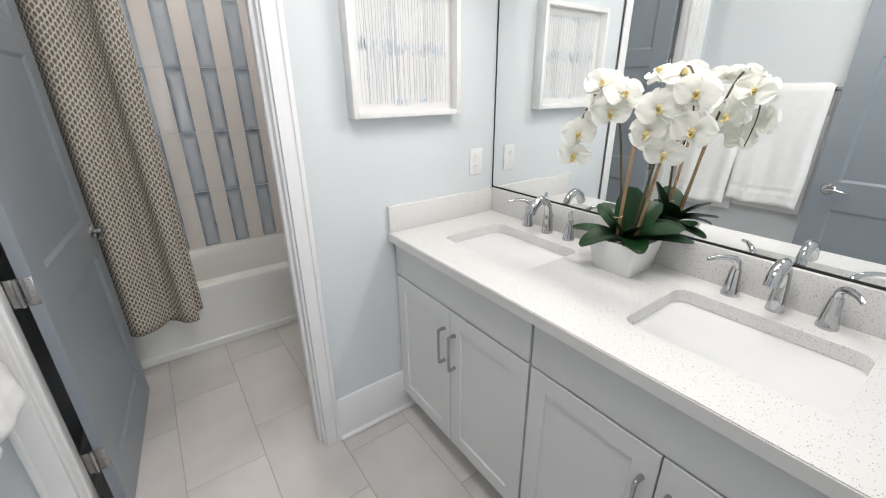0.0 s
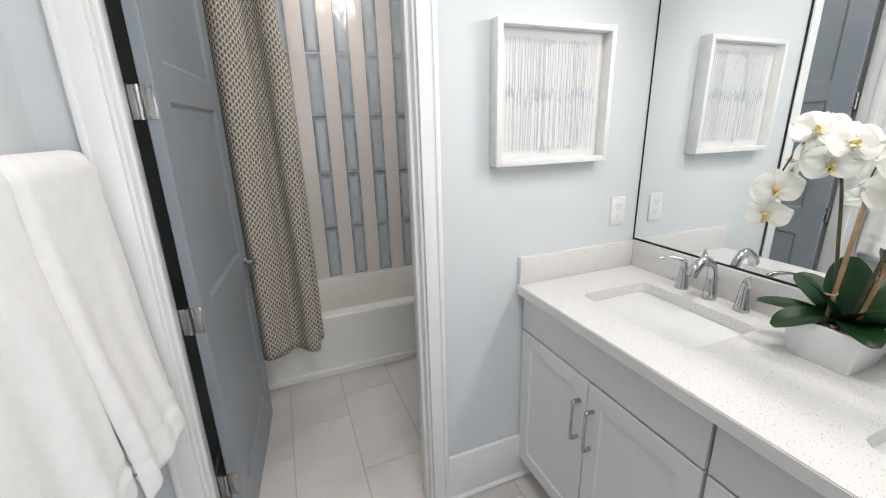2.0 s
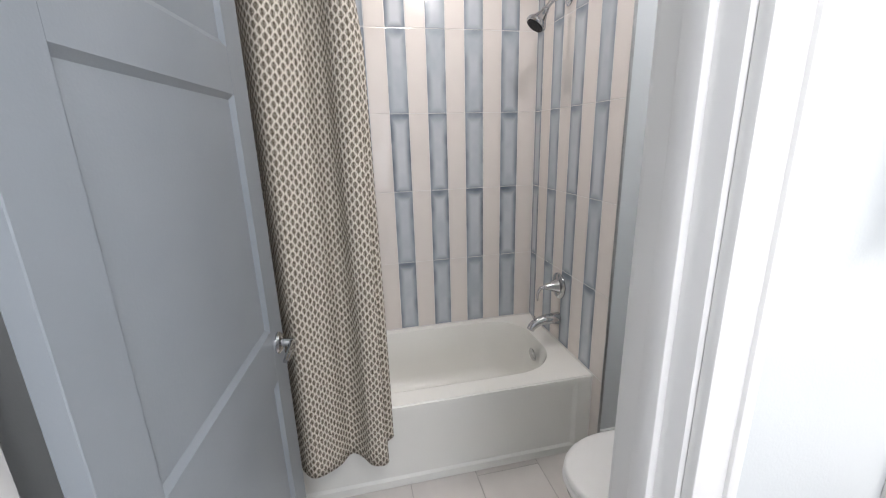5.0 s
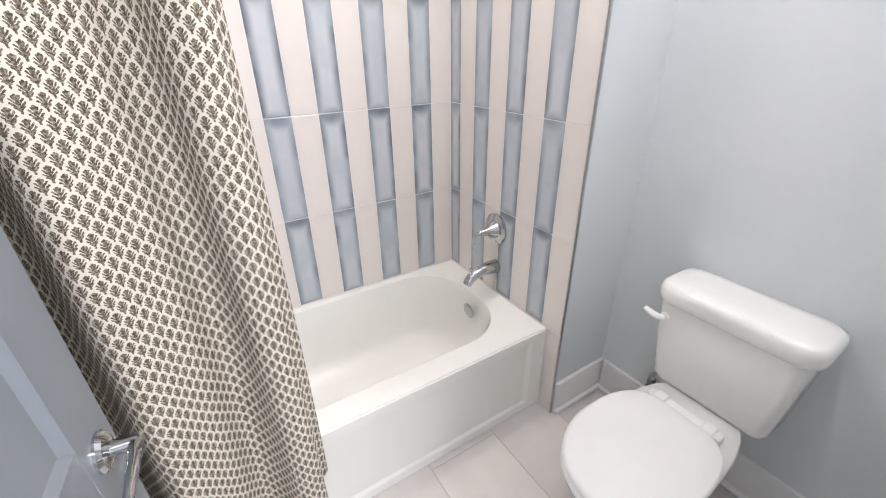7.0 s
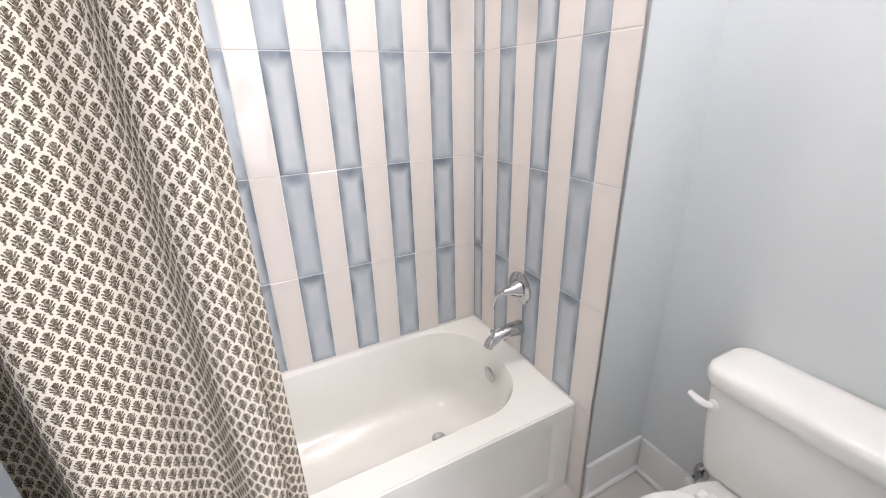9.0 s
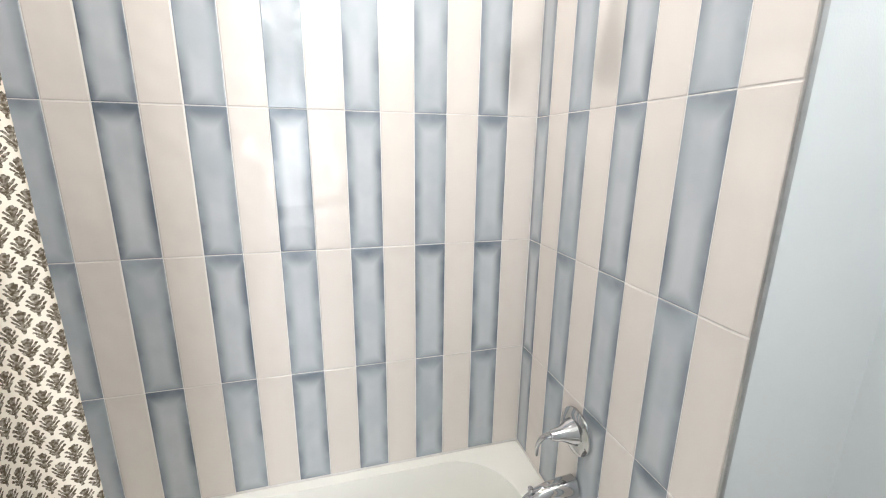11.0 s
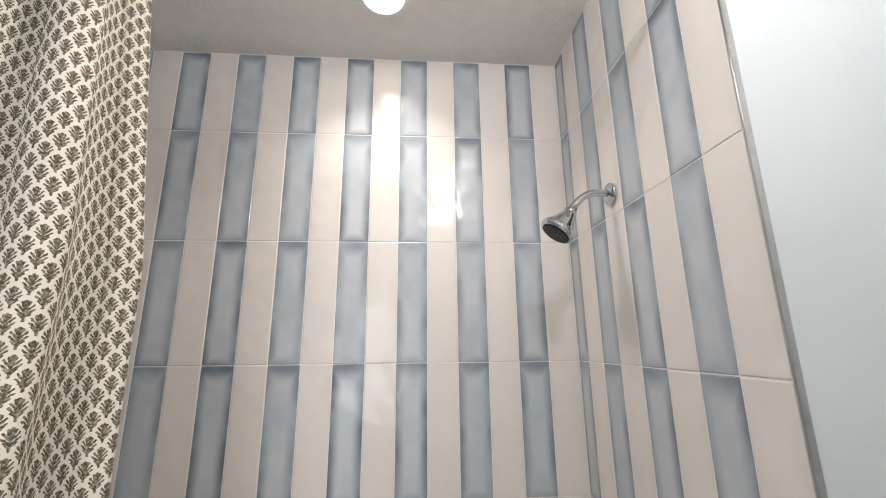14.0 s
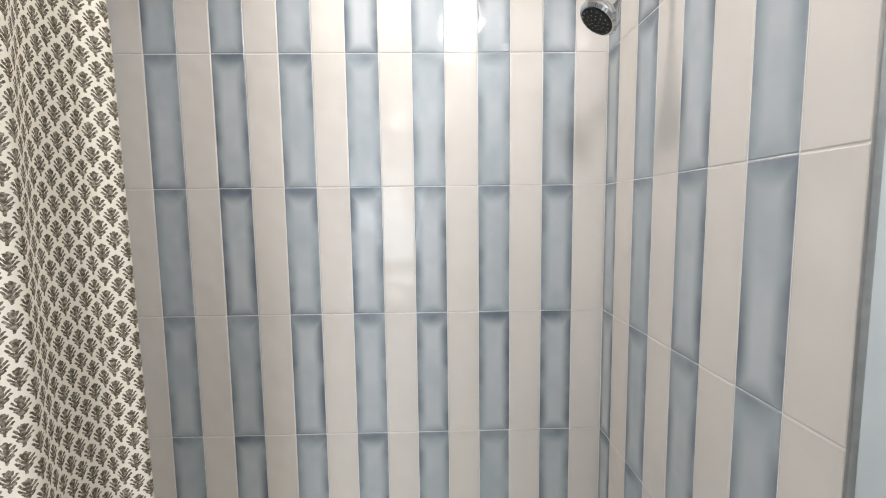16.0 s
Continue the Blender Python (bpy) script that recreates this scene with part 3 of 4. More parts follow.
def faucet(y):
    f = thing("faucet", "polished chrome three-piece widespread faucet", "faucet", "vanity faucets")
    x = 1.262
    cone = [(0, CT), (0.024, CT), (0.0235, CT + 0.006), (0.020, CT + 0.02), (0.0135, CT + 0.078), (0.013, CT + 0.083), (0.0, CT + 0.084)]
    for dy, way in ((0.108, 1), (-0.108, -1)):
        h = part("handle", lathe(cone, 24, pose(x, y + dy, 0)), CHROME, f)
        part("lever", sweep([(x, y + dy, CT + 0.082), (x - 0.002, y + dy, CT + 0.098), (x - 0.016, y + dy + way * 0.012, CT + 0.112), (x - 0.045, y + dy + way * 0.034, CT + 0.116), (x - 0.070, y + dy + way * 0.052, CT + 0.110)],
                             [0.0125, 0.012, 0.0095, 0.007, 0.006], 14, 0.8), CHROME, h)
    sp = sweep([(x, y, CT), (x, y, CT + 0.03), (x - 0.002, y, CT + 0.085), (x - 0.018, y, CT + 0.128), (x - 0.055, y, CT + 0.145), (x - 0.092, y, CT + 0.125), (x - 0.108, y, CT + 0.098)],
               [0.026, 0.023, 0.0175, 0.016, 0.018, 0.020, 0.019], 18, 0.85)
    part("spout", sp, CHROME, f)
    part("lift_rod", lathe([(0, 0), (0.003, 0), (0.003, 0.05), (0.006, 0.054), (0.006, 0.062), (0, 0.066)], 10, pose(x + 0.024, y, CT + 0.01)), CHROME, f)
    return f


for y in SINKS:
    sink(y)
    faucet(y)

mirror = thing("wall_mirror", "large frameless wall mirror resting on the upstand", "mirror")
part("glass", box(EAST - 0.007, EAST - 0.001, -0.10, 1.484, 1.064, 2.25), MIRROR, mirror)
part("edge_strip", box(EAST - 0.010, EAST, -0.10, 1.488, 1.0575, 1.0642), DARK, mirror, "dark channel along the mirror's edge")
part("edge_strip", box(EAST - 0.009, EAST, 1.4842, 1.4885, 1.0644, 2.25), DARK, mirror, "dark channel along the mirror's edge")
part("clip", box(EAST - 0.013, EAST - 0.0072, 1.16, 1.175, 1.0575, 1.072, 0.002), CHROME, mirror, "small chrome mirror clip")

# ---- picture and outlet ----
pic = thing("framed_picture", "white shadow-box frame with abstract grey line drawing", "picture")
PX0, PX1, PZ0, PZ1, PY = 0.603, 1.075, 1.407, 1.865, 1.435
for name, a in (("frame_side", (PX0, PX0 + 0.02, PZ0, PZ1)), ("frame_side", (PX1 - 0.02, PX1, PZ0, PZ1)), ("frame_rail", (PX0 + 0.02, PX1 - 0.02, PZ0, PZ0 + 0.02)), ("frame_rail", (PX0 + 0.02, PX1 - 0.02, PZ1 - 0.02, PZ1))):
    part(name, box(a[0], a[1], PY, PART0 - 0.001, a[2], a[3], 0.0015), FRAME, pic)
part("mat", box(PX0 + 0.02, PX1 - 0.02, PART0 - 0.016, PART0 - 0.004, PZ0 + 0.02, PZ1 - 0.02), PAPER, pic)
rng = random.Random(4)
b, b2 = bmesh.new(), bmesh.new()
x, y_art = PX0 + 0.055, PART0 - 0.0165


def stroke(b, x, z0, z1, w, wob):
    """One brush line on the paper, a hair above the line before it."""
    n = 7
    depth = y_art - 0.00006 * (len(b.faces) // n % 30)
    last = None
    for k in range(n + 1):
        z = z0 + (z1 - z0) * k / n
        c = x + wob * math.sin(k * 1.3 + x * 900)
        pair = (b.verts.new((c - w / 2, depth, z)), b.verts.new((c + w / 2, depth, z)))
        if last:
            b.faces.new((last[0], last[1], pair[1], pair[0]))
        last = pair


while x < PX1 - 0.052:
    mid = (PZ0 + PZ1) / 2 + rng.uniform(-0.012, 0.016)
    lo, hi = PZ0 + 0.046 + rng.uniform(0, 0.004), PZ1 - 0.046 - rng.uniform(0, 0.006)
    wide_line = rng.uniform(0.0020, 0.0032)
    stroke(b, x, mid + rng.uniform(-0.03, 0.0), hi, wide_line, 0.0011)
    stroke(b, x + rng.uniform(-0.004, 0.004), lo, mid + rng.uniform(0.0, 0.02), wide_line, 0.0011)
    thick = math.sin((x - PX0) / (PX1 - PX0) * 19.0) > -0.25
    for top_z, chance in ((mid + 0.028, 0.95 if thick else 0.35), (hi, 0.8 if thick else 0.2), (lo + 0.012, 0.5 if thick else 0.1)):
        if rng.random() < chance:
            stroke(b2, x + rng.uniform(-0.002, 0.002), top_z - rng.uniform(0.018, 0.058) * (1.0 if top_z < hi and top_z > lo + 0.02 else 0.45), top_z, rng.uniform(0.0045, 0.0075), 0.0004)
    x += rng.uniform(0.0065, 0.0125) if thick else rng.uniform(0.010, 0.0155)
tagged(part("ink_drawing", b, INK, pic), kind="stuff")
y_art -= 0.0003
tagged(part("ink_wash", b2, BLUE_INK, pic), kind="stuff")

out = thing("wall_outlet", "white duplex outlet plate on the wall", "outlet")
OX, OZ = 1.207, 1.19
part("plate", box(OX - 0.037, OX + 0.037, PART0 - 0.006, PART0, OZ - 0.06, OZ + 0.06, 0.003), PLASTIC, out)
for dz in (-0.022, 0.022):
    s = part("socket", loft([[(px, PART0 - d, pz) for px, pz in rounded(OX, OZ + dz, 0.017, 0.0155, 0.012, 5)] for d in (0.006, 0.0085)], True, True), PLASTIC, out)
    b = box(OX - 0.008, OX - 0.006, PART0 - 0.0092, PART0 - 0.0084, OZ + dz - 0.002, OZ + dz + 0.007)
    box(OX + 0.006, OX + 0.008, PART0 - 0.0092, PART0 - 0.0084, OZ + dz - 0.002, OZ + dz + 0.006, bm=b)
    box(OX - 0.002, OX + 0.002, PART0 - 0.0092, PART0 - 0.0084, OZ + dz - 0.010, OZ + dz - 0.006, bm=b)
    part("slots", b, FLOOR_GROUT, s)

# ---- towels ----
bar = thing("towel_bar", "brushed nickel towel bar on the wall", "towel bar")
part("rod", sweep([(-0.535, 0.66, 1.480), (-0.535, 1.45, 1.480)], [0.009, 0.009], 14), NICKEL, bar)
for y in (0.68, 1.43):
    part("post", lathe([(0, 0), (0.024, 0), (0.022, 0.008), (0.011, 0.014), (0.011, 0.062), (0.0, 0.066)], 20, pose(WEST, y, 1.480, 0, 90, 0)), NICKEL, bar)


def towel(y0, y1, front_z, back_z, seed, flare):
    """A thick folded towel over the bar: soft swelling folds, a rounded rolled edge, a woven band near the hem."""
    rng2 = random.Random(seed)
    ph = [rng2.uniform(0, 6.28) for _ in range(4)]
    n_u, n_v = 150, 40
    over = 0.036

    def centre(u):
        """Arc from the back hem over the bar to the front hem, as x, z."""
        back, front = 1.480 - back_z, 1.480 - front_z
        s = u * (back + front + 0.09)
        if s < back:
            return -0.572, back_z + s, 0.0
        if s < back + 0.09:
            a = (s - back) / 0.09 * math.pi
            return -0.535 - 0.037 * math.cos(a), 1.480 + 0.016 * math.sin(a), 0.0
        d = (s - back - 0.09) / front
        return -0.498 + flare * d ** 1.6, 1.480 - d * front, d
    b = bmesh.new()
    grids = []
    for off in (0.0, 1.0):
        grid = []
        for i in range(n_u + 1):
            x, z, d = centre(i / n_u)
            line = []
            for j in range(n_v + 1):
                v = j / n_v
                y = y0 + (y1 - y0) * v
                edge = min(v, 1 - v) * (y1 - y0)
                hem = min(i, n_u - i) / n_u * 1.6
                thick = over * 0.5 * min(1.0, math.sqrt(max(edge, 0.0) / 0.028)) * min(1.0, 0.15 + math.sqrt(hem / 0.03))
                fold = 0.010 * d * math.sin(v * 9 + ph[0] + 1.2 * d) + 0.006 * d * math.sin(v * 21 + ph[1]) + 0.004 * math.sin(z * 9 + v * 5 + ph[2])
                band = 0.0035 * (math.exp(-((d - 0.83) / 0.008) ** 2) + math.exp(-((d - 0.90) / 0.008) ** 2)) - (0.002 if 0.84 < d < 0.89 else 0.0)
                way = 1.0 if d > 0 else (-1.0 if i / n_u < 0.4 else 0.0)
                px = x + fold + (thick + band) * (1 if off else -1) * (way if way else 0.4)
                pz = z + ((thick if off else -thick) if way == 0 else 0.0) + 0.006 * d * math.sin(v * 7 + ph[3])
                line.append(b.verts.new((max(px, WEST + 0.004), y + 0.006 * d * math.sin(z * 11 + ph[2]), pz)))
            grid.append(line)
        grids.append(grid)
    for grid in grids:
        for i in range(n_u):
            for j in range(n_v):
                b.faces.new((grid[i][j], grid[i][j + 1], grid[i + 1][j + 1], grid[i + 1][j]))
    a, c = grids
    for i in range(n_u):
        for j in (0, n_v):
            b.faces.new((a[i][j], a[i + 1][j], c[i + 1][j], c[i][j]))
    for i in (0, n_u):
        for j in range(n_v):
            b.faces.new((a[i][j], a[i][j + 1], c[i][j + 1], c[i][j]))
    return tagged(finish("bath_towel", b, TOWEL, angle=80), "thick white terry bath towel folded over the bar", "towel", "hanging towels")


towel(1.105, 1.452, 0.755, 0.70, 1, 0.060)
towel(0.725, 1.107, 0.800, 0.745, 2, 0.040)

# ---- orchid ----
PCX, PCY = 1.185, 0.705
orchid = thing("potted_orchid", "white moth orchid with dark leaves in a square white pot", "plant")
loops = []
for h, z in ((0.064, CT), (0.066, CT + 0.003), (0.082, CT + 0.105), (0.082, CT + 0.107), (0.076, CT + 0.107), (0.073, CT + 0.09)):
    loops.append(at_z(rounded(PCX, PCY, h, h, 0.006, 3), z))
pot = part("pot", loft(loops, True, True), POT, orchid, "square tapered white pot")
b = bmesh.new()
rng = random.Random(8)
for _ in range(70):
    s = bmesh.new()
    bmesh.ops.create_icosphere(s, subdivisions=1, radius=rng.uniform(0.007, 0.012))
    bmesh.ops.scale(s, vec=(1, rng.uniform(0.7, 1.1), 0.65), verts=s.verts)
    moved(s, pose(PCX + rng.uniform(-0.06, 0.06), PCY + rng.uniform(-0.06, 0.06), CT + 0.092 + rng.uniform(0, 0.012)))
    merge(b, s)
tagged(part("pebbles", b, PEBBLE, pot), kind="stuff")


def strap_leaf(base, heading, length, width, rise, bend, twist):
    """A broad fleshy leaf: it leaves the crown at the angle rise and bends over by bend degrees; keeled, rounded at the tip."""
    b = bmesh.new()
    n, m = 16, 6
    top = []
    out, z = 0.012, 0.0
    for i in range(n + 1):
        u = i / n
        a = radians(rise - bend * u)
        if i:
            out += length / n * math.cos(a)
            z += length / n * math.sin(a)
        w = width * max(0.06, math.sin(math.pi * min(1.0, 0.09 + 0.91 * u ** 1.35))) ** 0.48
        lift_x, lift_z = -math.sin(a), math.cos(a)
        row = []
        for j in range(-m, m + 1):
            v = j / m
            h = 0.13 * w * abs(v) ** 1.25 - 0.05 * w * v * v * u
            row.append((out + lift_x * h, v * w / 2, z + lift_z * h))
        top.append(row)
    for dz in (0.0, -0.0022):
        vs = [[b.verts.new((p[0], p[1], p[2] + dz)) for p in row] for row in top]
        for i in range(n):
            for j in range(2 * m):
                b.faces.new((vs[i][j], vs[i][j + 1], vs[i + 1][j + 1], vs[i + 1][j]))
    bmesh.ops.remove_doubles(b, verts=b.verts, dist=0.0004)
    return moved(b, Matrix.Translation(base) @ pose(0, 0, 0, 0, 0, heading) @ pose(0, 0, 0, twist, 0, 0))


for heading, length, width, rise, bend, twist in ((140, 0.135, 0.072, 66, 30, -12), (40, 0.150, 0.074, 78, 14, 4), (250, 0.130, 0.068, 52, 26, 16), (278, 0.150, 0.072, 40, 34, 12), (152, 0.140, 0.058, 22, 58, -8), (228, 0.130, 0.056, 30, 56, 10),
                                                  (118, 0.150, 0.042, 16, 22, -10), (350, 0.140, 0.070, 58, 26, 6), (315, 0.155, 0.070, 34, 36, 10), (72, 0.135, 0.070, 50, 30, -6), (300, 0.170, 0.048, 12, 18, 6)):
    part("leaf", strap_leaf((PCX, PCY, CT + 0.108), heading, length * 1.06, width * 1.28, rise, bend, twist), LEAF, orchid, angle=70)

TOPZ = CT + 0.10
STEM_A = [(PCX - 0.01, PCY + 0.01, TOPZ), (PCX - 0.03, PCY + 0.03, TOPZ + 0.20), (PCX - 0.055, PCY + 0.045, TOPZ + 0.36), (PCX - 0.075, PCY + 0.075, TOPZ + 0.455), (PCX - 0.09, PCY + 0.115, TOPZ + 0.44), (PCX - 0.095, PCY + 0.15, TOPZ + 0.36), (PCX - 0.095, PCY + 0.165, TOPZ + 0.27)]
STEM_B = [(PCX - 0.01, PCY - 0.02, TOPZ), (PCX - 0.02, PCY - 0.055, TOPZ + 0.22), (PCX - 0.035, PCY - 0.085, TOPZ + 0.42), (PCX - 0.06, PCY - 0.115, TOPZ + 0.505), (PCX - 0.08, PCY - 0.15, TOPZ + 0.475), (PCX - 0.085, PCY - 0.165, TOPZ + 0.38), (PCX - 0.085, PCY - 0.15, TOPZ + 0.28)]
for line in (STEM_A, STEM_B):
    part("stem", sweep(line, [0.0042, 0.004, 0.0036, 0.003, 0.0026, 0.0022, 0.0016], 9), STEM, orchid)
for x0, y0, x1, y1, h in ((PCX - 0.02, PCY + 0.02, PCX - 0.045, PCY - 0.005, 0.36), (PCX - 0.005, PCY - 0.03, PCX + 0.0, PCY - 0.075, 0.33)):
    pts = [(x0 + (x1 - x0) * k / 4, y0 + (y1 - y0) * k / 4, TOPZ - 0.01 + h * k / 4) for k in range(5)]
    part("stake", sweep(pts, [0.0052, 0.005, 0.0054, 0.005, 0.005], 9), BAMBOO, orchid, "bamboo support stake")
tie = sweep([(PCX - 0.032 + 0.012 * math.cos(a), PCY + 0.018 + 0.012 * math.sin(a), TOPZ + 0.07 + 0.002 * a) for a in [k * 0.8 for k in range(9)]], [0.0018] * 9, 6)
part("raffia_tie", tie, BAMBOO, orchid, "pale raffia tie round stem and stake")


def petal(length, width, curl):
    b = bmesh.new()
    n, m = 7, 4
    rows = []
    for i in range(n + 1):
        u = i / n
        w = width * (math.sin(math.pi * min(1.0, (u * 0.93 + 0.05)) ** 0.85)) ** 0.62
        rows.append([b.verts.new((u * length, v / m * w / 2, curl * u * u + 0.10 * width * (v / m) ** 2 - 0.004 * math.sin(v * 1.7 + u * 5))) for v in range(-m, m + 1)])
    for i in range(n):
        for j in range(2 * m):
            b.faces.new((rows[i][j], rows[i][j + 1], rows[i + 1][j + 1], rows[i + 1][j]))
    return b


def flower_meshes():
    b = bmesh.new()
    for turn, length, width, lift in ((90, 0.047, 0.042, 0.0), (216, 0.045, 0.040, -0.003), (324, 0.045, 0.040, -0.003), (12, 0.054, 0.074, 0.004), (168, 0.054, 0.074, 0.004)):
        merge(b, moved(petal(length, width, -0.008), pose(0, 0, lift, 0, 0, turn)))
    lip = bmesh.new()
    for turn, length, width, tilt in ((270, 0.026, 0.018, -35), (240, 0.016, 0.014, -55), (300, 0.016, 0.014, -55)):
        merge(lip, moved(petal(length, width, 0.008), pose(0, 0, 0.004, 0, 0, turn) @ pose(0, 0, 0, 0, tilt, 0)))
    lathe([(0, 0.0), (0.006, 0.002), (0.005, 0.010), (0, 0.014)], 10, pose(0, 0.002, 0.002), lip)
    return b, lip


def bloom(at, facing, roll, size):
    """A five-petalled bloom at a place, turned to face a direction."""
    fb, lip = flower_meshes()
    m = Matrix.Translation(at) @ Vector(facing).to_track_quat("Z", "Y").to_matrix().to_4x4() @ pose(0, 0, 0, 0, 0, roll) @ Matrix.Scale(size, 4)
    ob = part("bloom", moved(fb, m), PETAL, orchid, angle=80)
    part("lip", moved(lip, m), LIP, ob, "yellow-centred lip")


rng = random.Random(21)
for x, y, z, f in ((1.10, 0.800, 1.512, (-0.8, -0.3, 0.5)), (1.09, 0.757, 1.44, (-0.9, -0.45, -0.1)), (1.10, 0.735, 1.485, (-0.5, -0.8, 0.3)), (1.085, 0.853, 1.372, (-0.9, -0.3, 0.0)), (1.09, 0.866, 1.306, (-0.8, -0.2, -0.3)), (1.115, 0.828, 1.45, (-0.2, 0.8, 0.2)),
                   (1.12, 0.640, 1.535, (-0.5, 0.2, 0.8)), (1.11, 0.585, 1.53, (-0.6, -0.2, 0.7)), (1.095, 0.540, 1.49, (-0.8, -0.5, 0.1)), (1.075, 0.612, 1.455, (-0.95, -0.3, 0.1)), (1.08, 0.632, 1.392, (-0.9, 0.1, -0.1)), (1.085, 0.527, 1.405, (-0.85, -0.5, -0.1)), (1.08, 0.580, 1.345, (-0.9, -0.2, -0.3)),
                   (1.15, 0.55, 1.49, (0.8, -0.3, 0.2)), (1.155, 0.60, 1.42, (0.9, 0.2, -0.1))):
    bloom((x, y, z), f, rng.uniform(-18, 18), rng.uniform(0.98, 1.12))

# ---- bathtub ----
RIM = 0.42
tub = thing("bathtub", "white alcove bathtub with a panelled apron", "bathtub")
BX0, BX1, BY0, BY1 = -0.43, 0.90, 2.735, 3.315
hole = rounded((BX0 + BX1) / 2, (BY0 + BY1) / 2, (BX1 - BX0) / 2, (BY1 - BY0) / 2, 0.22, 12)
b = plate([(TUB_WEST, 2.637), (TUB_EAST, 2.637), (TUB_EAST, NORTH), (TUB_WEST, NORTH)], [hole], RIM - 0.03, RIM)
front = [e for e in b.edges if all(abs(v.co.y - 2.637) < 1e-4 for v in e.verts) and abs(e.verts[0].co.z - e.verts[1].co.z) < 1e-5]
b.normal_update()
bmesh.ops.bevel(b, geom=front, offset=0.006, segments=3, affect="EDGES")
part("rim", b, ACRYLIC, tub, angle=50)
cx, cy, hx, hy = (BX0 + BX1) / 2, (BY0 + BY1) / 2, (BX1 - BX0) / 2, (BY1 - BY0) / 2
loops = []
for left, right, sides, z, r in ((0, 0, 0, RIM + 0.0015, 0.22), (0.004, 0.004, 0.004, RIM - 0.012, 0.22), (0.03, 0.015, 0.012, RIM - 0.06, 0.215), (0.09, 0.035, 0.03, RIM - 0.17, 0.20), (0.16, 0.06, 0.05, RIM - 0.27, 0.18), (0.23, 0.10, 0.085, RIM - 0.325, 0.15), (0.32, 0.18, 0.15, RIM - 0.34, 0.10)):
    loops.append(at_z(rounded(cx + (left - right) / 2, cy, hx - (left + right) / 2, hy - sides, r, 12), z))
part("basin", loft(loops, False, True), ACRYLIC, tub, angle=60)
b = bmesh.new()


def apron_ring(mx, m_lo, m_hi, y):
    return [b.verts.new(p) for p in ((TUB_WEST + mx, y, 0.0 + m_lo), (TUB_EAST - mx, y, 0.0 + m_lo), (TUB_EAST - mx, y, RIM - 0.012 - m_hi), (TUB_WEST + mx, y, RIM - 0.012 - m_hi))]


rings = [apron_ring(0.0, 0.002, 0, 2.66), apron_ring(0.0, 0.002, 0, 2.6385), apron_ring(0.070, 0.040, 0.020, 2.6385), apron_ring(0.092, 0.052, 0.055, 2.6475)]
for lo, hi in zip(rings, rings[1:]):
    for k in range(4):
        b.faces.new((lo[k], lo[(k + 1) % 4], hi[(k + 1) % 4], hi[k]))
b.faces.new(rings[-1])
b.faces.new(rings[0])
part("apron", b, ACRYLIC, tub, angle=15)
part("drain", lathe([(0, 0), (0.032, 0), (0.032, 0.003), (0.022, 0.005), (0, 0.004)], 24, pose(0.62, cy, RIM - 0.3395)), CHROME, tub, "chrome tub drain")
part("overflow", lathe([(0, 0), (0.036, 0), (0.036, 0.006), (0.028, 0.011), (0, 0.009)], 28, pose(0.868, 3.0, 0.348, 0, -97, 0)), CHROME, tub, "round chrome overflow plate")

valve = thing("shower_valve", "chrome tub and shower valve with lever handle", "faucet")
VX, VY, VZ = TUB_EAST - 0.004, 2.985, 0.745
part("escutcheon", lathe([(0, 0), (0.070, 0), (0.069, 0.006), (0.058, 0.011), (0.045, 0.013), (0, 0.013)], 40, pose(VX, VY, VZ, 0, -90, 0)), CHROME, valve)
h = part("handle", lathe([(0, 0.010), (0.040, 0.011), (0.032, 0.03), (0.020, 0.055), (0.017, 0.075), (0.012, 0.085), (0, 0.087)], 28, pose(VX, VY, VZ, 0, -90, 0)), CHROME, valve)
part("lever", sweep([(VX - 0.075, VY, VZ), (VX - 0.098, VY + 0.012, VZ - 0.010), (VX - 0.108, VY + 0.025, VZ - 0.045), (VX - 0.104, VY + 0.034, VZ - 0.088)], [0.012, 0.010, 0.008, 0.006], 12, 0.8), CHROME, h)
spout = thing("tub_spout", "chrome tub spout with diverter knob", "faucet")
part("body", sweep([(TUB_EAST - 0.006, 2.972, 0.562), (TUB_EAST - 0.05, 2.972, 0.565), (TUB_EAST - 0.105, 2.972, 0.560), (TUB_EAST - 0.15, 2.972, 0.538), (TUB_EAST - 0.166, 2.972, 0.515)], [0.034, 0.029, 0.025, 0.023, 0.020], 20), CHROME, spout)
part("diverter", lathe([(0, 0), (0.004, 0), (0.004, 0.022), (0.008, 0.026), (0.008, 0.036), (0, 0.039)], 12, pose(TUB_EAST - 0.148, 2.972, 0.556)), CHROME, spout)
shower = thing("wall_shower", "chrome shower head on a short bent arm", "shower")
SY, SZ = 3.022, 2.112
part("flange", lathe([(0, 0), (0.032, 0), (0.031, 0.005), (0.020, 0.010), (0.011, 0.012), (0, 0.012)], 28, pose(TUB_EAST - 0.004, SY, SZ, 0, -90, 0)), CHROME, shower)
part("arm", sweep([(TUB_EAST - 0.005, SY, SZ), (TUB_EAST - 0.05, SY, SZ + 0.003), (TUB_EAST - 0.085, SY, SZ - 0.012), (TUB_EAST - 0.118, SY, SZ - 0.045)], [0.0105] * 4, 14), CHROME, shower)
hp = pose(TUB_EAST - 0.112, SY, SZ - 0.040, 0, 225 - 8, 0)
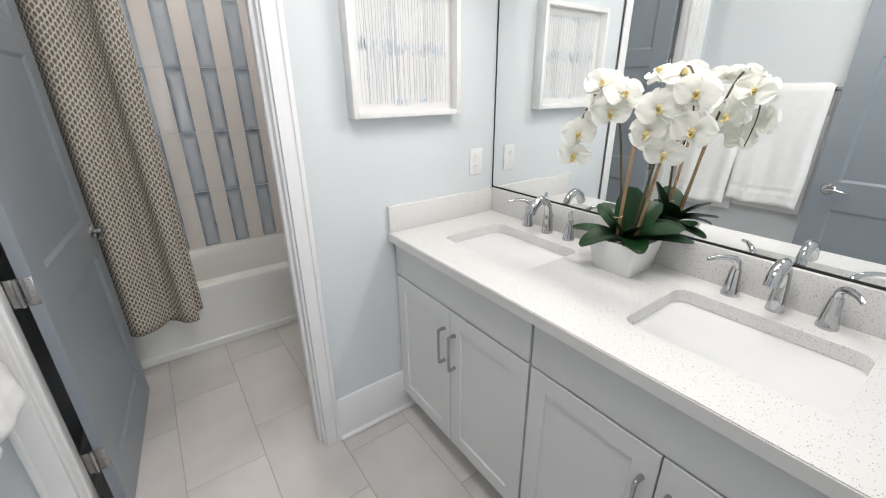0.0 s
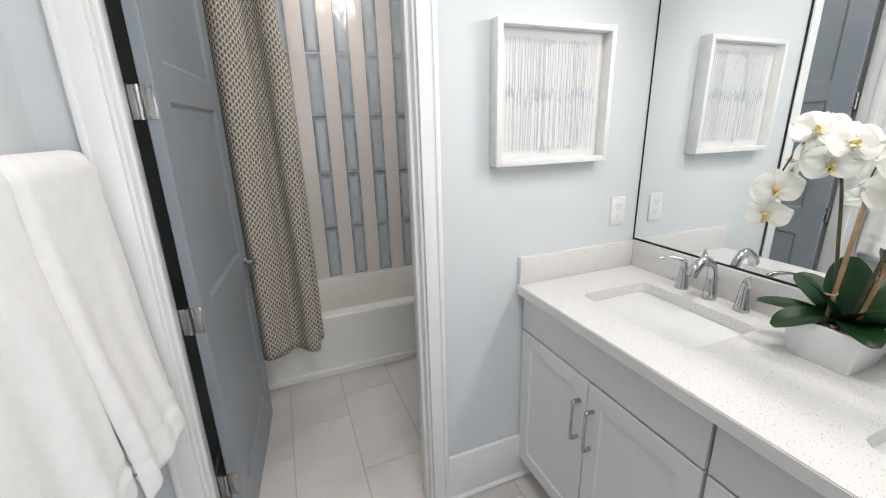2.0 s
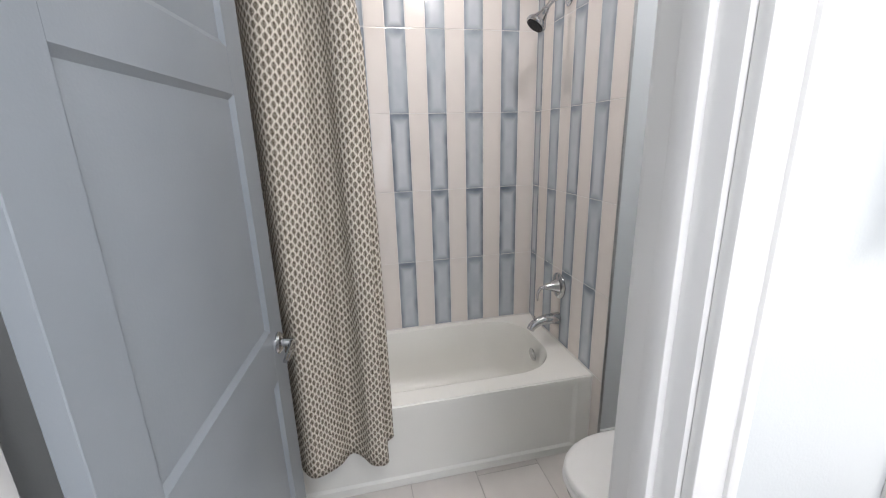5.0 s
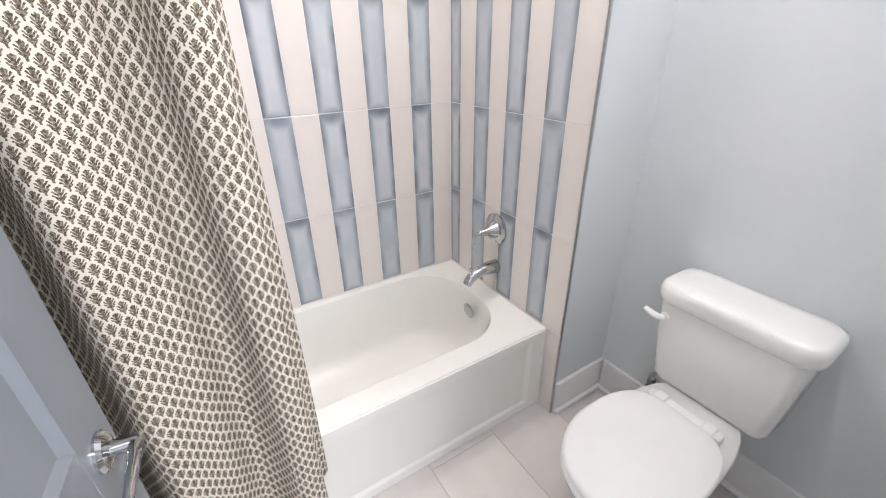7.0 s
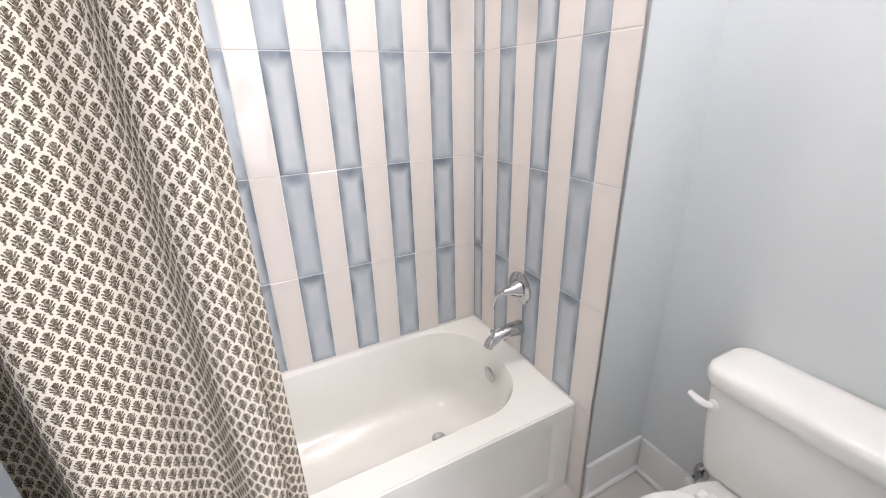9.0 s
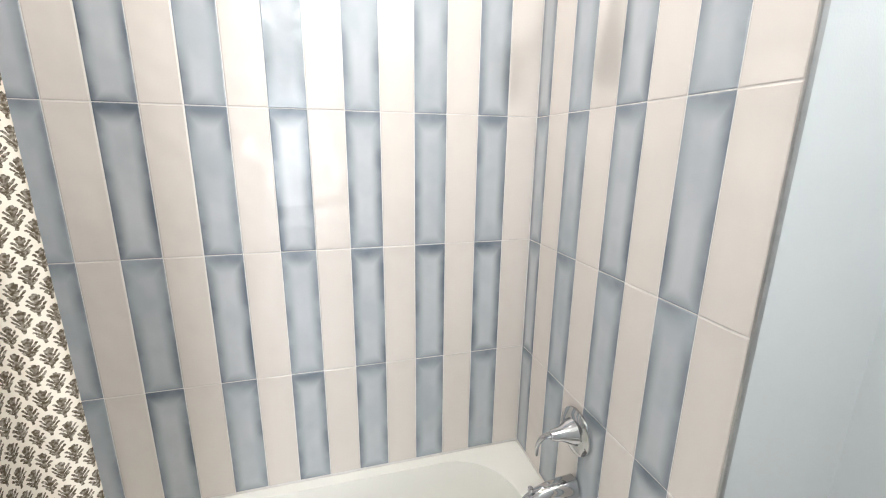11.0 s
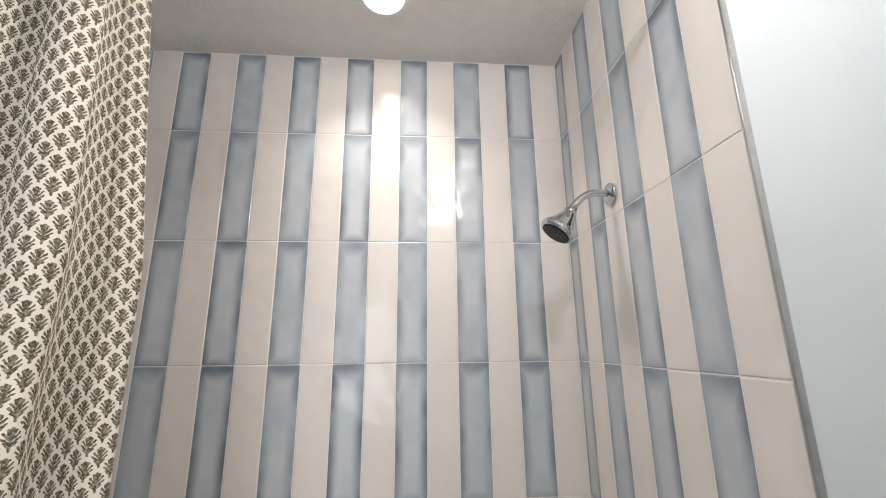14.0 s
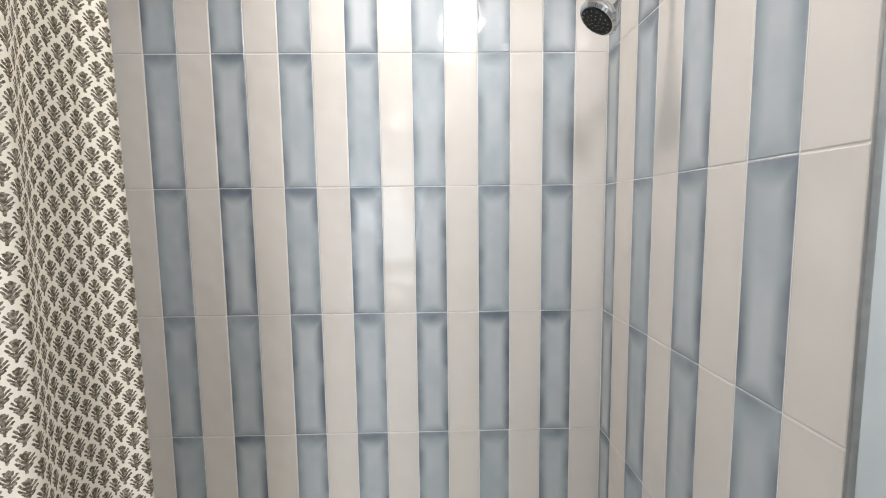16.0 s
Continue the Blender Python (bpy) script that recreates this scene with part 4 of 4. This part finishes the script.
head = part("head", lathe([(0, 0), (0.012, 0), (0.014, 0.010), (0.018, 0.016), (0.016, 0.024), (0.024, 0.040), (0.034, 0.060), (0.044, 0.074), (0.048, 0.080), (0.0485, 0.090), (0.044, 0.096), (0, 0.096)], 36, hp), CHROME, shower)
b = bmesh.new()
lathe([(0, 0.0965), (0.039, 0.0965), (0.039, 0.098), (0, 0.098)], 28, hp, b)
part("spray_face", b, DARK, head, "dark spray face")
b = bmesh.new()
for r, n in ((0.010, 6), (0.021, 11), (0.033, 16)):
    for k in range(n):
        lathe([(0.0022, 0.0975), (0.0018, 0.1005), (0, 0.101)], 6, hp @ pose(r * math.cos(k * 6.2832 / n), r * math.sin(k * 6.2832 / n), 0), b)
tagged(part("nozzles", b, NICKEL, head), kind="stuff")

lamp = thing("recessed_ceiling_light", "round recessed downlight in the shower ceiling", "ceiling light")
part("trim_ring", lathe([(0.062, -0.001), (0.085, -0.001), (0.083, -0.006), (0.066, -0.008), (0.062, -0.001)], 32, pose(0.345, 3.06, CEIL)), TRIM, lamp)
part("lens", lathe([(0, -0.003), (0.060, -0.003), (0.060, -0.002), (0, -0.002)], 32, pose(0.345, 3.06, CEIL)), GLOW, lamp, "glowing lamp lens")

# ---- toilet ----
toilet = thing("toilet", "white two-piece toilet with the lid closed", "toilet")
TY = 2.086


def tank_loop(hx, hy, z, r, x=1.215):
    return at_z(rounded(x, TY, hx, hy, r, 5), z)


part("tank", loft([tank_loop(0.075, 0.170, 0.405, 0.03, 1.225), tank_loop(0.082, 0.182, 0.43, 0.035, 1.222), tank_loop(0.088, 0.198, 0.60, 0.03, 1.217), tank_loop(0.092, 0.208, 0.7155, 0.04)], True, True), CERAMIC, toilet, angle=50)
part("tank_lid", loft([tank_loop(0.094, 0.212, 0.716, 0.05), tank_loop(0.101, 0.221, 0.722, 0.055), tank_loop(0.104, 0.225, 0.738, 0.055), tank_loop(0.104, 0.225, 0.760, 0.055), tank_loop(0.099, 0.220, 0.776, 0.055), tank_loop(0.086, 0.207, 0.784, 0.05), tank_loop(0.05, 0.17, 0.787, 0.03)], True, True), CERAMIC, toilet, angle=60)
fl = part("flush_lever", lathe([(0, 0), (0.014, 0), (0.014, 0.008), (0.008, 0.012), (0, 0.013)], 18, pose(1.126, TY + 0.172, 0.664, 0, -90, 0)), PLASTIC, toilet, "white flush lever")
part("lever_arm", sweep([(1.114, TY + 0.170, 0.664), (1.106, TY + 0.184, 0.663), (1.104, TY + 0.205, 0.665), (1.104, TY + 0.232, 0.672)], [0.010, 0.012, 0.013, 0.010], 12, 0.75), PLASTIC, fl)


def bowl_loop(scale_w, x_front, x_back, z, n=40):
    """An egg-shaped outline, blunt at the back."""
    out = []
    cx2 = x_front + 0.24
    for k in range(n):
        a = 2 * math.pi * k / n
        c, s = math.cos(a), math.sin(a)
        x = cx2 - (cx2 - x_front) * c if c > 0 else cx2 + (x_back - cx2) * (abs(c) ** 0.8)
        wide = abs(s) ** (0.92 if c > 0 else 0.55)
        out.append((x, TY + scale_w * wide * (1 if s >= 0 else -1), z))
    return out


part("bowl", loft([bowl_loop(0.105, 0.70, 1.20, 0.0), bowl_loop(0.108, 0.70, 1.20, 0.02), bowl_loop(0.098, 0.72, 1.18, 0.10), bowl_loop(0.105, 0.70, 1.18, 0.19), bowl_loop(0.146, 0.62, 1.19, 0.29), bowl_loop(0.170, 0.58, 1.20, 0.37), bowl_loop(0.174, 0.575, 1.20, 0.395), bowl_loop(0.168, 0.582, 1.195, 0.402)], True, True), CERAMIC, toilet, angle=60)
part("seat", loft([bowl_loop(0.172, 0.572, 1.02, 0.403), bowl_loop(0.178, 0.566, 1.02, 0.409), bowl_loop(0.177, 0.567, 1.02, 0.419), bowl_loop(0.170, 0.574, 1.015, 0.423)], True, True), PLASTIC, toilet, angle=60)
part("seat_lid", loft([bowl_loop(0.176, 0.577, 1.020, 0.4245), bowl_loop(0.182, 0.570, 1.024, 0.429), bowl_loop(0.181, 0.571, 1.024, 0.438), bowl_loop(0.172, 0.581, 1.017, 0.444), bowl_loop(0.12, 0.64, 0.97, 0.447)], True, True), PLASTIC, toilet, angle=60)
part("hinge_bar", box(1.022, 1.058, TY - 0.115, TY + 0.115, 0.403, 0.436, 0.006, 3), PLASTIC, toilet)
for dy in (-0.075, 0.075):
    part("hinge_cap", box(1.018, 1.064, TY + dy - 0.02, TY + dy + 0.02, 0.403, 0.441, 0.008, 3), PLASTIC, toilet)
for dy in (-0.098, 0.098):
    part("bolt_cap", lathe([(0.016, 0.0), (0.015, 0.012), (0.008, 0.02), (0, 0.021)], 16, pose(0.93, TY + dy * 1.12, 0.0)), PLASTIC, toilet)
supply = thing("supply_valve", "chrome water stop with flexible supply hose", "valve")
part("stop", sweep([(EAST - 0.002, TY + 0.232, 0.215), (EAST - 0.062, TY + 0.232, 0.215)], [0.011, 0.011], 14), CHROME, supply)
part("rosette", lathe([(0, 0), (0.026, 0), (0.024, 0.005), (0.012, 0.009), (0, 0.009)], 22, pose(EAST, TY + 0.232, 0.215, 0, -90, 0)), CHROME, supply)
part("knob", lathe([(0, 0), (0.014, 0), (0.017, 0.006), (0.017, 0.016), (0.012, 0.020), (0, 0.020)], 16, pose(EAST - 0.062, TY + 0.232, 0.215, 0, -90, 0)), PLASTIC, supply, "white oval valve knob")
part("hose", sweep([(EAST - 0.045, TY + 0.232, 0.225), (EAST - 0.045, TY + 0.228, 0.28), (EAST - 0.065, TY + 0.18, 0.35), (1.23, TY + 0.135, 0.41)], [0.006] * 4, 12), NICKEL, supply)
part("nut", lathe([(0.020, 0), (0.020, 0.03), (0.012, 0.034), (0, 0.034)], 14, pose(1.23, TY + 0.135, 0.372)), PLASTIC, supply)

# ---- shower curtain ----
rod = thing("curtain_rod", "brushed nickel shower curtain rod", "curtain rod")
part("rod", sweep([(TUB_WEST, 2.585, 2.50), (TUB_EAST, 2.585, 2.50)], [0.0125, 0.0125], 16), NICKEL, rod)


def bisect_index(values, s):
    """The last place in a rising list whose value is not above s."""
    a, c = 0, len(values) - 1
    while c - a > 1:
        m = (a + c) // 2
        if values[m] <= s:
            a = m
        else:
            c = m
    return a


def curtain():
    """Cloth in deep uneven folds, gathered at the rod and wider at the hem."""
    b = bmesh.new()
    uv = b.loops.layers.uv.new("UVMap")
    n_u, n_v = 300, 44
    left, right, lo, hi = -0.46, 0.036, 0.30, 2.47
    folds = ((-0.47, 2.570), (-0.44, 2.525), (-0.40, 2.545), (-0.375, 2.600), (-0.335, 2.585), (-0.300, 2.515), (-0.262, 2.478), (-0.215, 2.482), (-0.165, 2.515), (-0.122, 2.557), (-0.085, 2.538), (-0.050, 2.488), (-0.008, 2.472), (0.016, 2.494), (-0.006, 2.545), (-0.002, 2.588), (0.018, 2.590), (0.034, 2.602), (0.042, 2.616), (0.030, 2.628))
    line = []
    for k in range(len(folds) - 1):
        p0, p1, p2, p3 = (Vector(folds[min(max(q, 0), len(folds) - 1)]) for q in (k - 1, k, k + 1, k + 2))
        for q in range(24):
            w = q / 24
            line.append(0.5 * (2 * p1 + (p2 - p0) * w + (2 * p0 - 5 * p1 + 4 * p2 - p3) * w * w + (3 * p1 - p0 - 3 * p2 + p3) * w ** 3))
    line.append(Vector(folds[-1]))
    run = [0.0]
    for a, c in zip(line, line[1:]):
        run.append(run[-1] + (c - a).length)
    plan = [k / n_u for k in range(n_u + 1)]

    def spot(u, v):
        """Place of the cloth at u across and v up."""
        d = 1 - v
        s = u * run[-1]
        k = min(bisect_index(run, s), len(line) - 2)
        p = line[k].lerp(line[k + 1], (s - run[k]) / max(run[k + 1] - run[k], 1e-9))
        x = p.x + 0.004 * math.sin(v * 5 + u * 20) + 0.010 * d * (u - 0.5) - 0.080 * u ** 3 * max(0.0, v - 0.70) / 0.30
        y = 2.565 + (p.y - 2.565) * (0.84 + 0.30 * d) + 0.0035 * math.sin(u * 41 + 2.2 * d) + 0.003 * math.sin(u * 17 - 5.0 * v) - 0.006 * d
        y = min(y, 2.630)
        return Vector((x, y, lo + (hi - lo) * v))
    width = [0.0]
    for i in range(n_u):
        width.append(width[-1] + (spot(plan[i + 1], 0.5) - spot(plan[i], 0.5)).length)
    verts = [[b.verts.new(spot(u, j / n_v)) for j in range(n_v + 1)] for u in plan]
    for i in range(n_u):
        for j in range(n_v):
            f = b.faces.new((verts[i][j], verts[i + 1][j], verts[i + 1][j + 1], verts[i][j + 1]))
            for loop, (ii, jj) in zip(f.loops, ((i, j), (i + 1, j), (i + 1, j + 1), (i, j + 1))):
                loop[uv].uv = (width[ii], (hi - lo) * jj / n_v)
    ob = finish("shower_curtain", b, CURTAIN, angle=180)
    sol = ob.modifiers.new("thickness", "SOLIDIFY")
    sol.thickness, sol.offset = 0.0022, 0.0
    tagged(ob, "cream shower curtain printed with grey-brown fan leaves", "shower curtain")
    for k in range(9):
        x = left + 0.03 + (right - left - 0.06) * k / 8
        part("ring", sweep([(x, 2.585 + 0.024 * math.sin(a), 2.492 + 0.026 * math.cos(a)) for a in [q * 0.698 for q in range(10)]], [0.002] * 10, 6), NICKEL, ob)
    return ob


curtain()

# ---- wall and floor tiles ----
WIDE, TALL, JOINT = 0.1016, 0.4064, 0.0022
ROW0 = 1.24 - 2 * TALL


def tile_mesh(w, h, thick, name, mat):
    """A tile in its own x and z, its face towards -y, edges eased."""
    key = (round(w, 4), round(h, 4), mat.name)
    if key not in MESHES:
        me = bpy.data.meshes.new(name)
        e = 0.0022
        vs, fs = [], []
        for m, y in ((0.0, 0.0), (0.0, -thick + 0.0012), (e, -thick)):
            vs += [(m, y, m), (w - m, y, m), (w - m, y, h - m), (m, y, h - m)]
        for r in (0, 4):
            fs += [(r + k, r + (k + 1) % 4, r + 4 + (k + 1) % 4, r + 4 + k) for k in range(4)]
        fs.append((8, 9, 10, 11))
        me.from_pydata(vs, [], fs)
        me.materials.append(mat)
        me.update()
        MESHES[key] = me
    return MESHES[key]


MESHES = {}
rng = random.Random(3)


def lay(parent, w, h, place, turn, mat):
    ob = new("tile", tile_mesh(w, h, 0.010, "tile", mat))
    ob.matrix_basis = pose(*place, rng.uniform(-0.06, 0.06), 0, turn + rng.uniform(-0.2, 0.2))
    ob.parent = parent


def rows_of(z_low):
    z = ROW0
    while z < CEIL - 0.01:
        yield max(z, z_low), min(z + TALL, CEIL - 0.002)
        z += TALL


for z0, z1 in rows_of(RIM + 0.004):
    for k in range(15):
        x1 = TUB_EAST - WIDE * k
        lay(wall_back, WIDE - JOINT, z1 - z0 - JOINT, (x1 - WIDE + JOINT / 2, NORTH + 0.0105, z0 + JOINT / 2), 0, CREAM if k % 2 == 0 else BLUE)
DEPTH = NORTH - TUB_FRONT
for wall, x, turn in ((wall_return, TUB_EAST + 0.0105, -90), (wall_left, TUB_WEST - 0.0105, 90)):
    for z0, z1 in rows_of(RIM + 0.004):
        k = 0
        while k * WIDE < DEPTH - 0.01:
            y0, y1 = TUB_FRONT + k * WIDE, min(TUB_FRONT + (k + 1) * WIDE, NORTH)
            start = y1 if turn == -90 else y0
            lay(wall, y1 - y0 - JOINT, z1 - z0 - JOINT, (x, start - (JOINT / 2 if turn == -90 else -JOINT / 2), z0 + JOINT / 2), turn, CREAM if k % 2 == 0 else BLUE)
            k += 1
    start = TUB_FRONT + 0.070 if turn == -90 else TUB_FRONT
    lay(wall, 0.070, ROW0 - 0.004 - JOINT, (x, start, 0.002), turn, CREAM)
bm = box(TUB_EAST - 0.0015, TUB_EAST + 0.0108, TUB_FRONT - 0.006, TUB_FRONT - 0.0005, 0, CEIL, 0.001)
tagged(finish("tile_edge_trim", bm, ALU), "slim grey metal strip along the tile edge", "trim", "", "structure")

FW, FL = 0.306, 0.612
for c in range(-4, 6):
    x0 = 0.115 + FW * c
    y = 1.80 + 0.2 * c
    while y > -2.4:
        y -= FL
    while y < NORTH:
        a, b0 = max(y, -2.3), min(y + FL, 2.70)
        l, r = max(x0, WEST - 0.05), min(x0 + FW, EAST + 0.05)
        if b0 - a > 0.03 and r - l > 0.03:
            ob = new("floor_tile", tile_mesh(r - l - 0.0035, b0 - a - 0.0035, 0.008, "floor_tile", FLOOR_TILE))
            ob.matrix_basis = Matrix(((1, 0, 0, l + 0.00175), (0, 0, 1, a + 0.00175), (0, -1, 0, -0.0082), (0, 0, 0, 1)))
            ob.parent = floor
        y += FL
